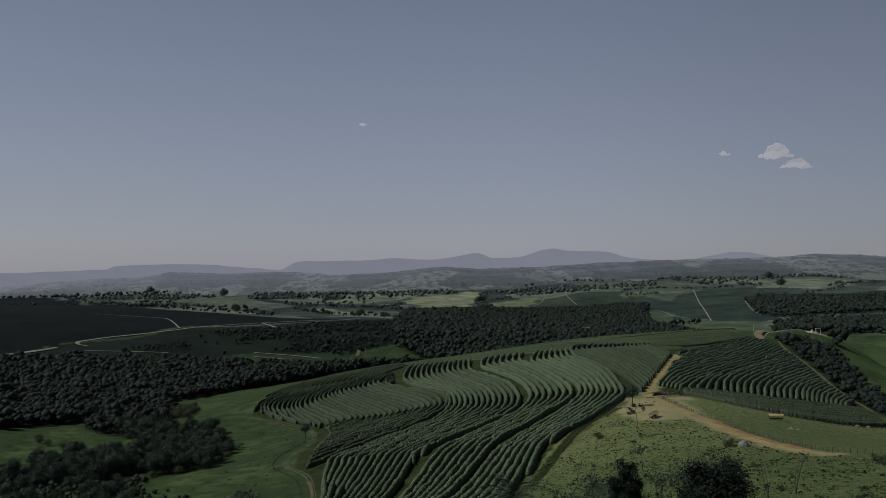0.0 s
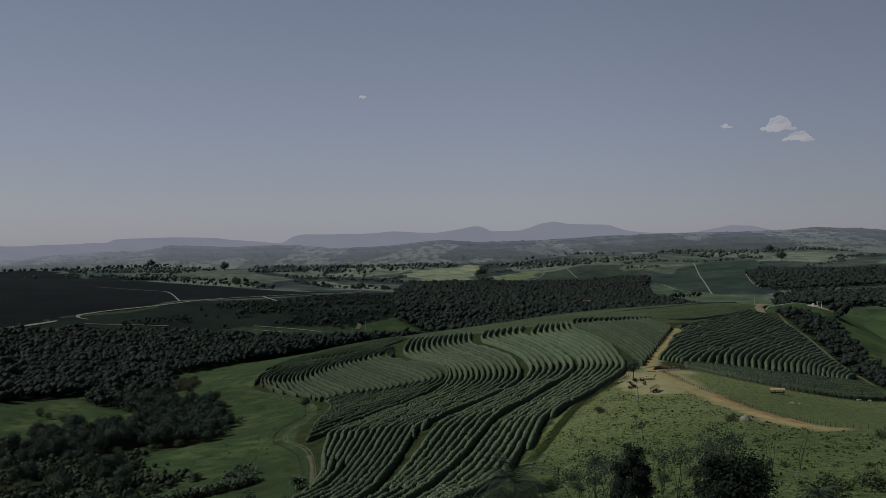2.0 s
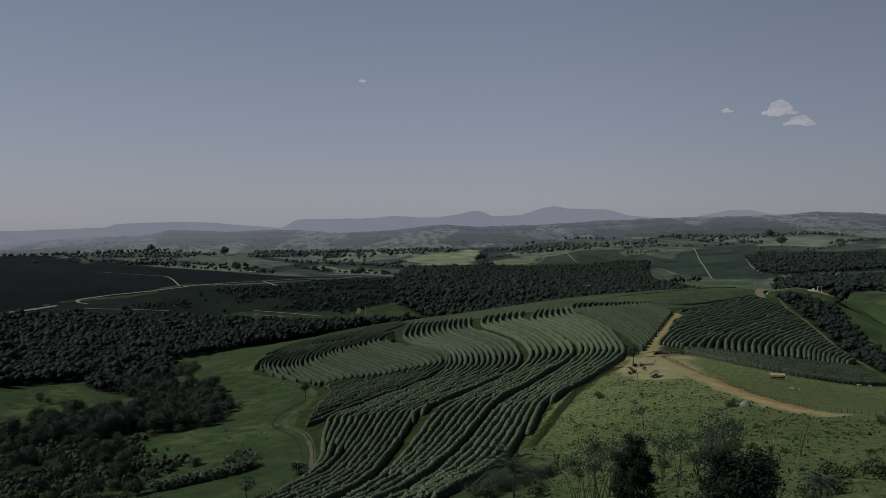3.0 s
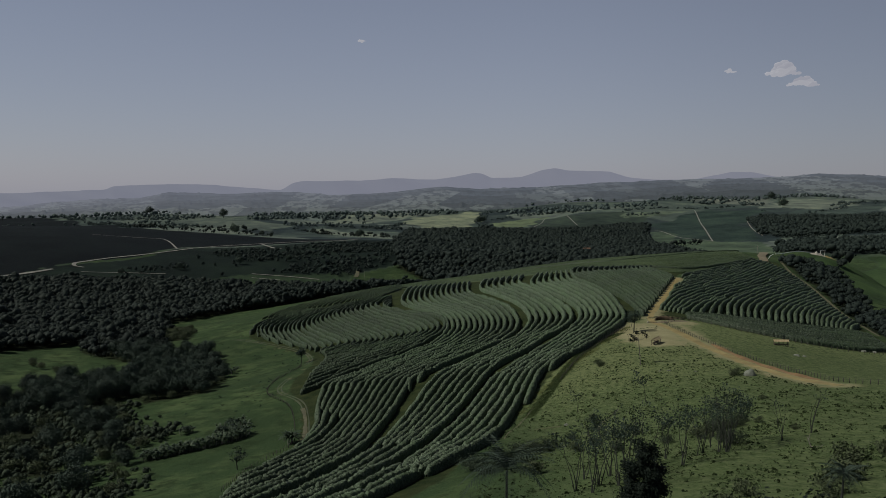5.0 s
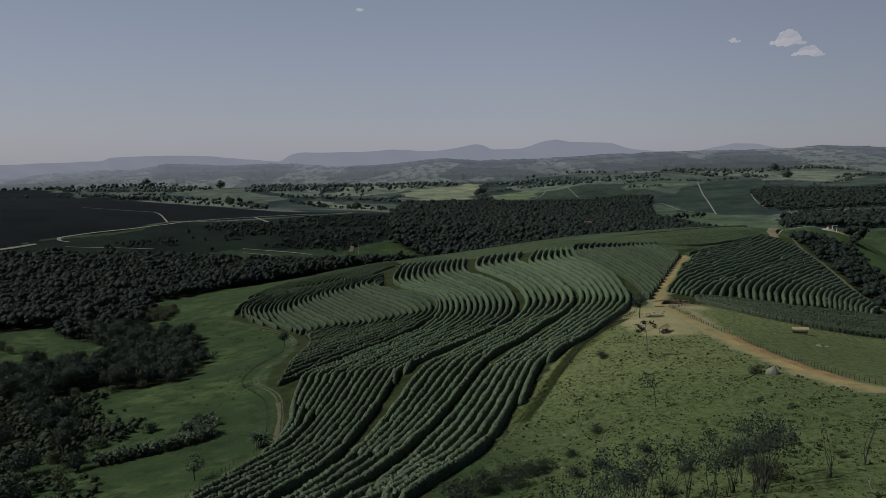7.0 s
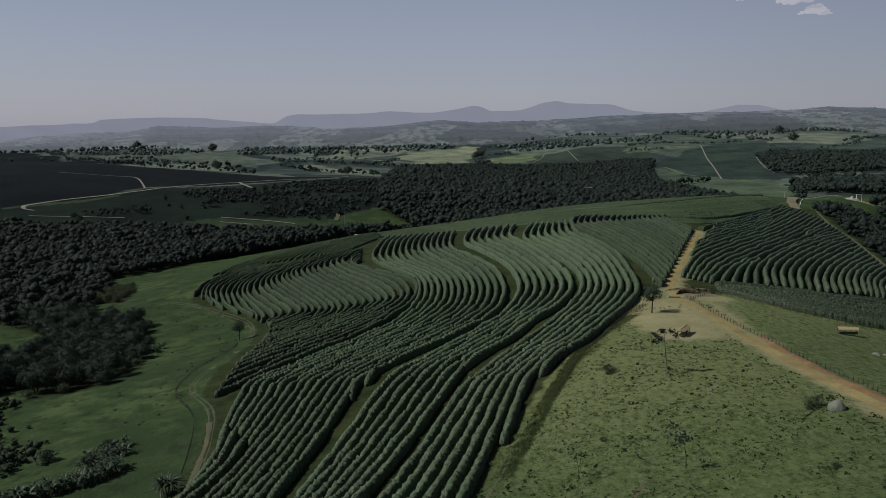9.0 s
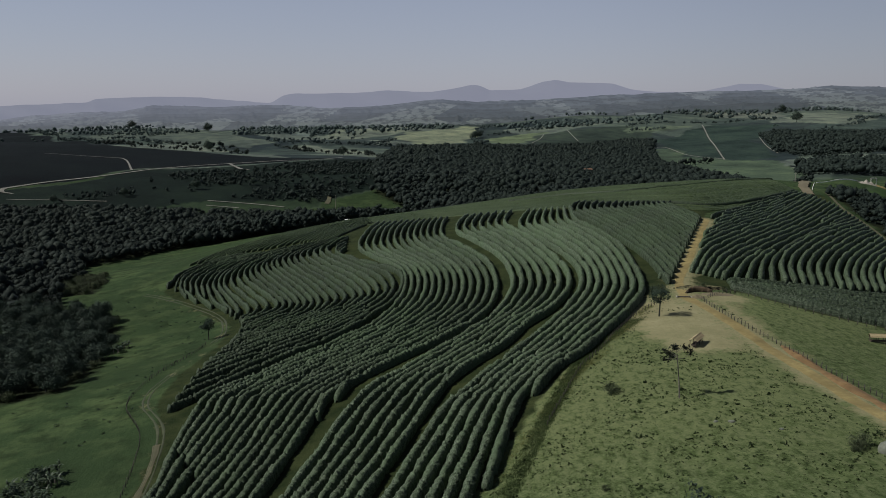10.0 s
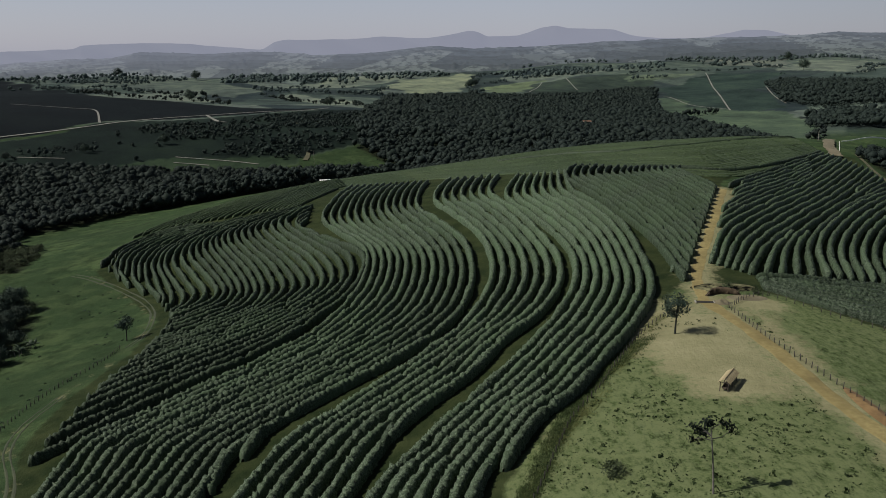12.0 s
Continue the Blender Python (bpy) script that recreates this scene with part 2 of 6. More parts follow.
def ground_material():
    m, nt, b = nodes_of("land_cover")
    co = nt.nodes.new("ShaderNodeTexCoord").outputs["Object"]
    big, mid_, fine = noise_fac(nt, 0.012, 4, 0.6, co), noise_fac(nt, 0.12, 5, 0.65, co), noise_fac(nt, 0.9, 5, 0.7, co)
    grass = ramp(nt, noise_fac(nt, 1.7, 6, 0.75, co), (0.30, (0.0165, 0.031, 0.0125)), (0.52, (0.029, 0.050, 0.0205)), (0.74, (0.054, 0.077, 0.033)))
    patchy = noise_fac(nt, 0.055, 6, 0.7, co)
    grass = mix(nt, step(nt, patchy, 0.47, 0.62), grass, (0.057, 0.082, 0.034))
    grass = mix(nt, math2(nt, "MULTIPLY", step(nt, mid_, 0.50, 0.36), 0.75), grass, (0.0130, 0.0215, 0.0085))
    grass = mix(nt, math2(nt, "MULTIPLY", step(nt, big, 0.42, 0.60), 0.55), grass, (0.0205, 0.034, 0.0150))
    # rough pasture: paler, tufted, trodden in streaks down the slope
    speck = noise_fac(nt, 2.1, 6, 0.8, co)
    blot = noise_fac(nt, 0.6, 5, 0.7, co, (1, 0.6, 1))
    streak = noise_fac(nt, 0.8, 5, 0.7, co, (1.0, 0.16, 1))
    tuft = ramp(nt, math2(nt, "ADD", math2(nt, "MULTIPLY", speck, 0.45), math2(nt, "MULTIPLY", blot, 0.55)), (0.40, (0.0185, 0.0276, 0.0086)), (0.48, (0.0555, 0.0768, 0.0285)), (0.60, (0.1387, 0.1651, 0.0778)))
    tuft = mix(nt, math2(nt, "MULTIPLY", step(nt, mid_, 0.45, 0.68), 0.5), tuft, (0.0863, 0.1137, 0.0427))
    tuft = mix(nt, math2(nt, "MULTIPLY", step(nt, streak, 0.49, 0.62), 0.75), tuft, (0.1110, 0.1298, 0.0629))
    tuft = mix(nt, math2(nt, "MULTIPLY", step(nt, fine, 0.46, 0.36), 0.6), tuft, (0.0162, 0.0276, 0.0086))
    tuft = mix(nt, math2(nt, "MULTIPLY", step(nt, attr(nt, "dry"), 0.72, 1.0), step(nt, blot, 0.38, 0.60)), tuft, (0.1102, 0.1283, 0.0591))
    grass = mix(nt, step(nt, attr(nt, "dry"), 0.1, 0.9), grass, tuft)
    # ground between the coffee rows: litter and low weeds, toned dark for row shade
    shaded_litter = ramp(nt, mid_, (0.35, (0.0123, 0.0197, 0.0074)), (0.65, (0.033, 0.041, 0.0164)))
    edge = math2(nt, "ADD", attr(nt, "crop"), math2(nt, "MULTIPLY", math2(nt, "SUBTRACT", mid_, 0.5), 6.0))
    c = mix(nt, step(nt, edge, 0.6, -0.6), grass, shaded_litter)
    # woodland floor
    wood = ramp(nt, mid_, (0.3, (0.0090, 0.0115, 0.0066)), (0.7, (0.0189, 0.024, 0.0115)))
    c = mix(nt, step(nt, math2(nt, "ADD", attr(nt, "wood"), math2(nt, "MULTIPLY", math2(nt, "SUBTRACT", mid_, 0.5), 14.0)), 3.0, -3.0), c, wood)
    # distant farmland
    far = nt.nodes.new("ShaderNodeAttribute")
    far.attribute_name = "farmland"
    fcol = mix(nt, mid_, far.outputs["Color"], (0.55, 0.6, 0.55), "MULTIPLY")
    fcol = mix(nt, 0.85, fcol, ramp(nt, noise_fac(nt, 0.017, 6, 0.7, co, (1, 0.5, 1)), (0.34, (0.45, 0.45, 0.5)), (0.5, (1, 1, 1)), (0.68, (1.7, 1.6, 1.4))), "MULTIPLY")
    fcol = mix(nt, 1.0, fcol, (1.4, 1.4, 1.42), "MULTIPLY")
    c = mix(nt, far.outputs["Alpha"], c, fcol)
    # bare earth
    earth = ramp(nt, mid_, (0.30, (0.160, 0.152, 0.084)), (0.5, (0.200, 0.188, 0.106)), (0.70, (0.242, 0.226, 0.134)))
    earth = mix(nt, math2(nt, "MULTIPLY", step(nt, fine, 0.52, 0.70), 0.55), earth, (0.135, 0.136, 0.068))
    bare = math2(nt, "ADD", attr(nt, "bare"), math2(nt, "MULTIPLY", math2(nt, "SUBTRACT", mid_, 0.5), 18.0))
    bare = math2(nt, "ADD", bare, math2(nt, "MULTIPLY", math2(nt, "SUBTRACT", fine, 0.5), 6.0))
    c = mix(nt, step(nt, bare, 1.5, -2.5), c, earth)
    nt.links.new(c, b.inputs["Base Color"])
    b.inputs["Roughness"].default_value = 0.95
    b.inputs["Specular IOR Level"].default_value = 0.05
    bump(nt, b, math2(nt, "ADD", math2(nt, "MULTIPLY", blot, 2.0), math2(nt, "ADD", fine, math2(nt, "MULTIPLY", speck, 0.4))), 0.7, 0.25)
    return m


GROUND = ground_material()

# ---- the lie of the land ----
# heights of a coarse lattice that widens with distance, and of a finer one under the plantation hill
BROAD = [
    [27.6, 28.9, 30.2, 31.3, 33.5, 39.5, 43.4, 44, 43.7],
    [3.8, 8.7, 15.3, 24.7, 35.8, 43.6, 41.1, 37.9, 35.8],
    [-18.3, -11, -1.3, 12.2, 26.9, 38.1, 34.9, 32.2, 28.6],
    [-32.1, -27.5, -19.8, -8.1, -1.1, 9, 17.1, 22.6, 19],
    [-31.9, -39.2, -38.7, -31, -19.8, 2.3, -6.8, -6.5, -8.4],
    [-16.5, -43.6, -55.2, -45.3, -22.9, -3, -12.2, -34, -44.8],
    [7.6, -30.8, -57, -41.1, -29.1, -19.3, -20.3, -41.4, -52.1],
    [18, 9.2, -23, -23.6, -32.4, -43.3, -48.3, -35.3, -21.8],
    [-15.2, -16.2, -23.7, -39, -37.2, -53.4, -56.5, -13.4, 15.1],
    [-49.7, -49.5, -39.9, -44.8, -47, -52.6, -13.9, 26.5, 28.1],
    [-67.7, -60, -54.4, -55.7, -42.1, 5.3, 38.2, 27.2, 8],
]
HILL = [
    [-0, -0.7, -1.9, -2.6, -2.6, 3.6, 3, 1, -0.2],
    [0.5, 0.4, -2.5, -5.2, -3.3, 0.2, -7.5, -3.3, -1.1],
    [0.9, 1.3, 4.4, 8.9, -1.5, 4.1, -4.4, -2.4, -0.9],
    [2.5, -2.8, -4.4, 4.4, 0.2, 3.6, 4.4, 1.6, 2.2],
    [3.6, 3.2, -0.7, 2.3, 10.6, 15.3, 11.7, 10.9, 10.9],
    [-2, 5.1, 13.5, 12.5, 13.3, 17, 18.6, 27.8, 20.8],
    [-10.6, -5.1, 5.8, 3, 3.2, 14.2, 20.9, 32.3, 30],
    [-12.5, -14.7, -2.8, 5.2, 10.1, 17.5, 20, 24.6, 20.3],
    [-11.8, -21.5, -22.5, -15.8, -7.3, 3.1, 10.3, 7.2, 1.9],
    [-10.2, -19, -28, -32.8, -25.4, -14.2, -9, -13.4, -8.8],
    [-5.2, -9.8, -15.6, -20.5, -18.2, -13.2, -11.9, -13.1, -7.9],
]


def spline(t):
    return np.stack([(1 - t) ** 3, 3 * t**3 - 6 * t**2 + 4, -3 * t**3 + 3 * t**2 + 3 * t + 1, t**3], -1) / 6


def lattice(table, u, v, hold):
    """Smooth surface over a table of heights; outside it, the rim's height if hold, else 0."""
    tab = np.array(table)
    rows, cols = tab.shape
    i, j = np.floor(u).astype(int), np.floor(v).astype(int)
    bu, bv = spline(u - i), spline(v - j)
    out = np.zeros_like(u)
    for p in range(4):
        for q in range(4):
            jj, ii = j + p - 1, i + q - 1
            z = tab[np.clip(jj, 0, rows - 1), np.clip(ii, 0, cols - 1)]
            if not hold:
                z = np.where((jj >= 0) & (jj < rows) & (ii >= 0) & (ii < cols), z, 0.0)
            out += bv[..., p] * bu[..., q] * z
    return out


def smooth(a, lo, hi):
    t = np.clip((a - lo) / (hi - lo), 0, 1)
    return t * t * (3 - 2 * t)


def land(x, y):
    """Height of the bare land."""
    x, y = np.asarray(x, float), np.asarray(y, float)
    yy = np.maximum(y + 180, 60.0)
    u = np.clip(np.clip(x / yy, -0.6, 0.6) / 0.15 + 4, 0, 8 - 1e-6)
    v = np.clip(np.log(yy / 180) / math.log(1.41) + 1, 0, 10 - 1e-6)
    z = lattice(BROAD, u, v, True) + lattice(HILL, (x + 230) / 70, (y - 230) / 85, False)
    # terrace of the crest yard
    z = z + 9.5 * np.exp(-(((x - 345) / 42) ** 2 + ((y - 752) / 46) ** 2) ** 2)
    # low swells on the far plain, hollows in the rough pasture
    z = z + smooth(y, 1300, 2600) * (7 * np.sin(x / 210 + y / 390 + 1) * np.sin(y / 260 - x / 700) + 4 * np.sin(x / 97 - y / 170))
    z = z + 0.06 * np.sin(x / 2.3 + np.sin(y / 3.1)) * np.sin(y / 2.9 + np.sin(x / 4.7)) * smooth(x, 10, 40) * (1 - smooth(y, 300, 360))
    return z


def at(x, y):
    return float(land(np.array([x]), np.array([y]))[0])


def line_dist(x, y, pts):
    """Distance from each point to a polyline."""
    best = np.full(np.shape(x), 1e9)
    for (ax, ay), (bx, by) in zip(pts, pts[1:]):
        dx, dy = bx - ax, by - ay
        t = np.clip(((x - ax) * dx + (y - ay) * dy) / (dx * dx + dy * dy + 1e-9), 0, 1)
        best = np.minimum(best, np.hypot(x - ax - t * dx, y - ay - t * dy))
    return best


def inside(x, y, poly):
    hit = np.zeros(np.shape(x), bool)
    for (ax, ay), (bx, by) in zip(poly, poly[1:] + poly[:1]):
        hit ^= ((ay > y) != (by > y)) & (x < (bx - ax) * (y - ay) / (by - ay + 1e-12) + ax)
    return hit


def area(x, y, poly):
    """Signed distance to a closed outline, negative inside."""
    d = line_dist(x, y, poly + poly[:1])
    return np.where(inside(x, y, poly), -d, d)


def curve(pts, n):
    """A smooth curve through the points, n samples."""
    p = np.array([2 * np.array(pts[0]) - pts[1], *pts, 2 * np.array(pts[-1]) - pts[-2]], float)
    s = np.linspace(0, len(pts) - 1 - 1e-9, n)
    i, t = s.astype(int), (s % 1)[:, None]
    a, b, c, d = p[i], p[i + 1], p[i + 2], p[i + 3]
    return 0.5 * (2 * b + (c - a) * t + (2 * a - 5 * b + 4 * c - d) * t**2 + (3 * b - a - 3 * c + d) * t**3)


# outlines in plan
FIELD = [(-52, 224), (-46, 285), (-56, 350), (-68, 385), (-70, 417), (-68, 450), (-74, 500), (-100, 540), (-134, 588), (-134, 640), (-112, 720), (-70, 835), (0, 860),
         (100, 857), (180, 826), (264, 750), (250, 690), (166, 592), (126, 490), (106, 440), (88, 410), (52, 348), (26, 282), (2, 197), (-12, 160), (-55, 165)]
FIELD_RIGHT = [(110, 440), (128, 484), (164, 575), (250, 670), (263, 664), (255, 625), (252, 586), (246, 549), (238, 511), (232, 474), (228, 446), (216, 398), (192, 389), (165, 389), (141, 401), (122, 426)]
ROAD = [(111, 240), (109.6, 250), (108.4, 264), (108.8, 280), (108.9, 294), (108.8, 315), (108.6, 335), (107.6, 356), (107.2, 382), (105.4, 402), (103.5, 416), (109, 441), (121.5, 475), (137, 514), (159.6, 571)]
LANE_LEFT = [(-53, 215), (-52, 241), (-47, 282), (-46, 300), (-56, 352), (-70, 380), (-74, 396), (-74, 417), (-71, 444), (-73, 475), (-79, 508), (-99, 538), (-127, 571), (-142, 594)]
WOOD_LEFT = [(-288, 545), (-255, 598), (-245, 690), (-236, 735), (-205, 794), (-168, 818), (-108, 866), (-62, 905), (0, 925), (60, 935), (110, 960), (20, 1030), (-60, 1030), (-110, 1005), (-150, 985), (-225, 960), (-315, 925), (-392, 885), (-440, 800), (-540, 680), (-480, 545)]
WOOD_MID = [(-60, 1120), (16, 1000), (230, 1010), (400, 1050), (425, 1600), (464, 1924), (520, 2120), (590, 2400), (528, 2440), (387, 2200), (208, 2080), (94, 2085), (9, 2060), (-83, 2060), (-88, 1557)]
THICKETS = [
    [(-200, 395), (-215, 448), (-215, 476), (-187, 478), (-178, 498), (-192, 527), (-215, 545), (-204, 575), (-175, 556), (-145, 547), (-130, 510), (-115, 450), (-114, 420), (-128, 412), (-140, 405), (-155, 428), (-165, 395)],
    [(-200, 602), (-180, 604), (-186, 640), (-200, 672), (-214, 665), (-212, 630)],
    [(-254, 598), (-245, 690), (-232, 711), (-214, 668), (-212, 625), (-200, 602), (-180, 565), (-204, 555), (-192, 527), (-236, 560)],
]
SCRUBLAND = [(-120, 236), (-150, 262), (-245, 300), (-290, 420), (-205, 440), (-169, 428), (-135, 382), (-112, 330), (-98, 280), (-90, 238)]
BANK_RIGHT = [(275, 690), (265, 655), (262, 614), (255, 565), (245, 511), (236, 474), (233, 440), (250, 430), (262, 490), (275, 545), (290, 600), (312, 665), (318, 700)]

HILL_FIELD = [(624, 2449), (709, 2577), (840, 2811), (902, 2919), (977, 2572), (833, 2294), (751, 2069), (690, 1815), (637, 1692), (569, 1695), (525, 1865), (536, 2104)]
HILL_PASTURE = [(513, 2127), (541, 2098), (525, 1865), (560, 1703), (622, 1653), (633, 1569), (549, 1383), (470, 1180), (430, 1300), (449, 1593), (404, 1566), (449, 1837)]


def make_ground():
    ny, nx = 560, 560
    yy = np.r_[np.linspace(-520, -125, 14), np.exp(np.linspace(math.log(70), math.log(5400), ny - 14)) - 180]
    uu = np.sinh(np.linspace(-1.5, 1.5, nx)) / math.sinh(1.5) * 1.1
    Y, U = np.meshgrid(yy, uu, indexing="ij")
    X = U * (np.abs(Y) + 420)
    Z = land(X, Y)
    me = bpy.data.meshes.new("ground")
    k = np.arange(ny * nx).reshape(ny, nx)
    quads = np.stack([k[:-1, :-1], k[:-1, 1:], k[1:, 1:], k[1:, :-1]], -1).reshape(-1, 4)
    x, y = X.ravel(), Y.ravel()
    me.vertices.add(ny * nx)
    me.vertices.foreach_set("co", np.stack([x, y, Z.ravel()], -1).ravel())
    me.loops.add(quads.size)
    me.loops.foreach_set("vertex_index", quads.ravel())
    me.polygons.add(len(quads))
    me.polygons.foreach_set("loop_start", np.arange(0, quads.size, 4))
    me.polygons.foreach_set("use_smooth", np.ones(len(quads), bool))
    me.update()
    fields = {
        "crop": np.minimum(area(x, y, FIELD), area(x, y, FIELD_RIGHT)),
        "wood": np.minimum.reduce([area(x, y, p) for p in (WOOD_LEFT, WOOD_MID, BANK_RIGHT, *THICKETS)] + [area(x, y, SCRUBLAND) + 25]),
        "bare": np.minimum.reduce([
            line_dist(x, y, ROAD) - 4.5,
            np.hypot((x - 92) / 1.1, (y - 385) / 2.6) - 13,
            np.hypot((x - 92) / 1.6, (y - 357) / 1.3) - 7,
            np.hypot((x - 118) / 1.3, (y - 412) / 1.0) - 7,
            line_dist(x, y, LANE_LEFT) + 1.2,
            line_dist(x, y, [(113, 418), (113.5, 390), (112.5, 350)]) - 2.0,
            line_dist(x, y, [(39, 326), (52, 341), (68, 366)]) + 1.0,
            line_dist(x, y, [(90, 357), (99, 352), (106, 348)]) - 1.5,
        ]),
        "dry": np.where(x > 111, 0.70 + 0.2 * smooth(y, 330, 400), 0.60 + 0.40 * smooth(y, 225, 335)) * smooth(x, 0, 40) * (1 - smooth(y, 415, 440)),
    }
    for name, values in fields.items():
        a = me.attributes.new(name, "FLOAT", "POINT")
        a.data.foreach_set("value", np.clip(values, -100, 100).astype(np.float32))
    # farmland beyond the valley: crops, pastures and woods in irregular plots
    rgba = np.zeros((len(x), 4), np.float32)
    rng = np.random.default_rng(5)
    v = np.log(np.maximum(y + 180, 60)) * 9.0 + 0.25 * np.sin(x / 120)
    u = x / (y + 180) * 17 + 0.3 * np.sin(y / 150)
    su, sv = rng.uniform(-22, 22, 700), rng.uniform(60, 79, 700)
    tone = rng.choice(5, 700, p=[0.34, 0.24, 0.18, 0.12, 0.12])
    near = np.zeros(len(x), int)
    best = np.full(len(x), 1e9)
    for n in range(700):
        d = (u - su[n]) ** 2 + (v - sv[n]) ** 2 * 1.2
        m = d < best
        best[m], near[m] = d[m], n
    # plot and pasture tones are leaned to blue: far haze put into the land colour
    plots = np.array([(0.025, 0.034, 0.034), (0.038, 0.051, 0.046), (0.054, 0.069, 0.059), (0.082, 0.097, 0.084), (0.0197, 0.028, 0.030)])
    rgba[:, :3] = plots[tone[near]]
    rgba[:, 3] = smooth(y, 1150, 1350)
    dark, pale, straw, green, olive = (0.0040, 0.0060, 0.0068), (0.097, 0.112, 0.092), (0.123, 0.138, 0.097), (0.048, 0.067, 0.046), (0.021, 0.033, 0.028)
    for poly, colour in (
        ([(-2300, 3910), (-1494, 3224), (-890, 2251), (-596, 1820), (-415, 1731), (-319, 1660), (-158, 1624), (-228, 1502), (-300, 1413), (-373, 1270), (-438, 1021), (-437, 942), (-448, 846), (-520, 700), (-1200, 800)], dark),
        ([(-520, 700), (-431, 813), (-446, 842), (-436, 942), (-429, 986), (-370, 1260), (-294, 1382), (-156, 1599), (-57, 1572), (-50, 1159), (-108, 1060), (-161, 990), (-225, 920), (-315, 880), (-390, 800)], (0.0074, 0.0123, 0.0098)),
        ([(-250, 1000), (-230, 1040), (-177, 1045), (-120, 1060), (-110, 1020), (-150, 990), (-200, 985)], (0.021, 0.033, 0.0189)),
        ([(-1116, 2821), (-1317, 3571), (-1241, 3784), (-1048, 3925), (-597, 2719), (-424, 2374), (-417, 2026), (-580, 2119), (-793, 2419)], (0.061, 0.075, 0.064)),
        ([(-704, 4441), (-599, 4802), (-412, 2908), (-493, 2984)], (0.082, 0.100, 0.094)),
        ([(-461, 4146), (-236, 4137), (-68, 4151), (-111, 3345), (-179, 3151), (-264, 2914), (-318, 2419)], pale),
        ([(-146, 2843), (-100, 3347), (123, 3951), (172, 3845), (121, 2918), (25, 2302), (-22, 2346), (-84, 2537)], straw),
        ([(-343, 2262), (-278, 2230), (-190, 2099), (-102, 1802), (-106, 1670), (-248, 1988), (-321, 2117)], pale),
        ([(161, 2770), (255, 2876), (357, 2913), (325, 2759), (228, 2308), (161, 2244)], (0.082, 0.102, 0.061)),
        ([(221, 2238), (343, 2799), (430, 2937), (615, 2873), (702, 2755), (551, 2422), (404, 2240)], (0.025, 0.035, 0.028)),
        (HILL_PASTURE, green),
        (HILL_FIELD, olive),
        ([(615, 2827), (824, 2925), (748, 2720), (592, 2682)], (0.067, 0.085, 0.061)),
        ([(1035, 3387), (1110, 3675), (1250, 4100), (1480, 4100), (1364, 3496), (1062, 2771), (1158, 3312)], (0.090, 0.100, 0.086)),
        ([(1014, 2647), (1335, 3306), (1431, 3222), (1597, 3160), (1152, 2410), (1056, 2532)], pale),
        ([(705, 1611), (779, 1607), (823, 1550), (772, 1455), (722, 1490)], pale),
        ([(318, 676), (420, 850), (510, 1034), (620, 1200), (800, 1100), (600, 760), (330, 560), (275, 560)], (0.031, 0.051, 0.021)),
        ([(560, 1388), (617, 1529), (756, 1425), (647, 1219)], dark),
    ):
        m = inside(x + 14 * np.sin(y / 47) + 8 * np.sin(x / 23), y + 22 * np.sin(x / 61), poly)
        rgba[m, :3], rgba[m, 3] = colour, 1
    a = me.attributes.new("farmland", "FLOAT_COLOR", "POINT")
    a.data.foreach_set("color", rgba.ravel())
    me.materials.append(GROUND)
    return tagged(new("ground", me), "rolling pasture, plantation soil and patchwork farmland", "ground", kind="structure")


make_ground()


# ---- helpers for things ----
def mesh_of(name, verts, faces, mat, shade=True):
    me = bpy.data.meshes.new(name)
    me.from_pydata([tuple(map(float, v)) for v in verts], [], [tuple(map(int, f)) for f in faces])
    me.materials.append(mat)
    if shade:
        me.polygons.foreach_set("use_smooth", np.ones(len(me.polygons), bool))
    me.update()
    return me


def big_mesh(name, co, faces, mat, shade=True):
    """A mesh from arrays; faces all of one size."""
    me = bpy.data.meshes.new(name)
    co, faces = np.asarray(co, np.float32), np.asarray(faces, np.int32)
    me.vertices.add(len(co))
    me.vertices.foreach_set("co", co.ravel())
    me.loops.add(faces.size)
    me.loops.foreach_set("vertex_index", faces.ravel())
    me.polygons.add(len(faces))
    me.polygons.foreach_set("loop_start", np.arange(0, faces.size, faces.shape[1]))
    me.polygons.foreach_set("use_smooth", np.full(len(faces), shade, bool))
    me.materials.append(mat)
    me.update()
    return me


def part(name, bm, material, parent, label=""):
    me = bpy.data.meshes.new(name)
    bm.to_mesh(me)
    bm.free()
    me.materials.append(material)
    ob = new(name, me)
    ob.parent = parent
    return tagged(ob, label)


def box(bm, size, place=(0, 0, 0), turn=(0, 0, 0), bevel=0.0):
    m = pose(*place, *turn) @ Matrix.Diagonal((*size, 1))
    made = bmesh.ops.create_cube(bm, size=1, matrix=m)["verts"]
    if bevel:
        edges = {e for v in made for e in v.link_edges}
        bmesh.ops.bevel(bm, geom=list(edges), offset=bevel, segments=1, affect="EDGES")
    return bm


def limb(bm, a, b, r0, r1, sides=6):
    """A tapered stick from a to b."""
    a, b = Vector(a), Vector(b)
    way = b - a
    m = Matrix.Translation((a + b) / 2) @ way.to_track_quat("Z", "Y").to_matrix().to_4x4()
    bmesh.ops.create_cone(bm, cap_ends=True, segments=sides, radius1=r0, radius2=r1, depth=way.length, matrix=m)


# ---- coffee rows ----
def wobble(x, y, s, seed):
    return np.sin(x * s + seed) * np.sin(y * s * 1.17 + seed * 1.7) + 0.6 * np.sin(x * s * 2.3 - y * s * 1.9 + seed * 2.1)


RNG = np.random.default_rng(11)


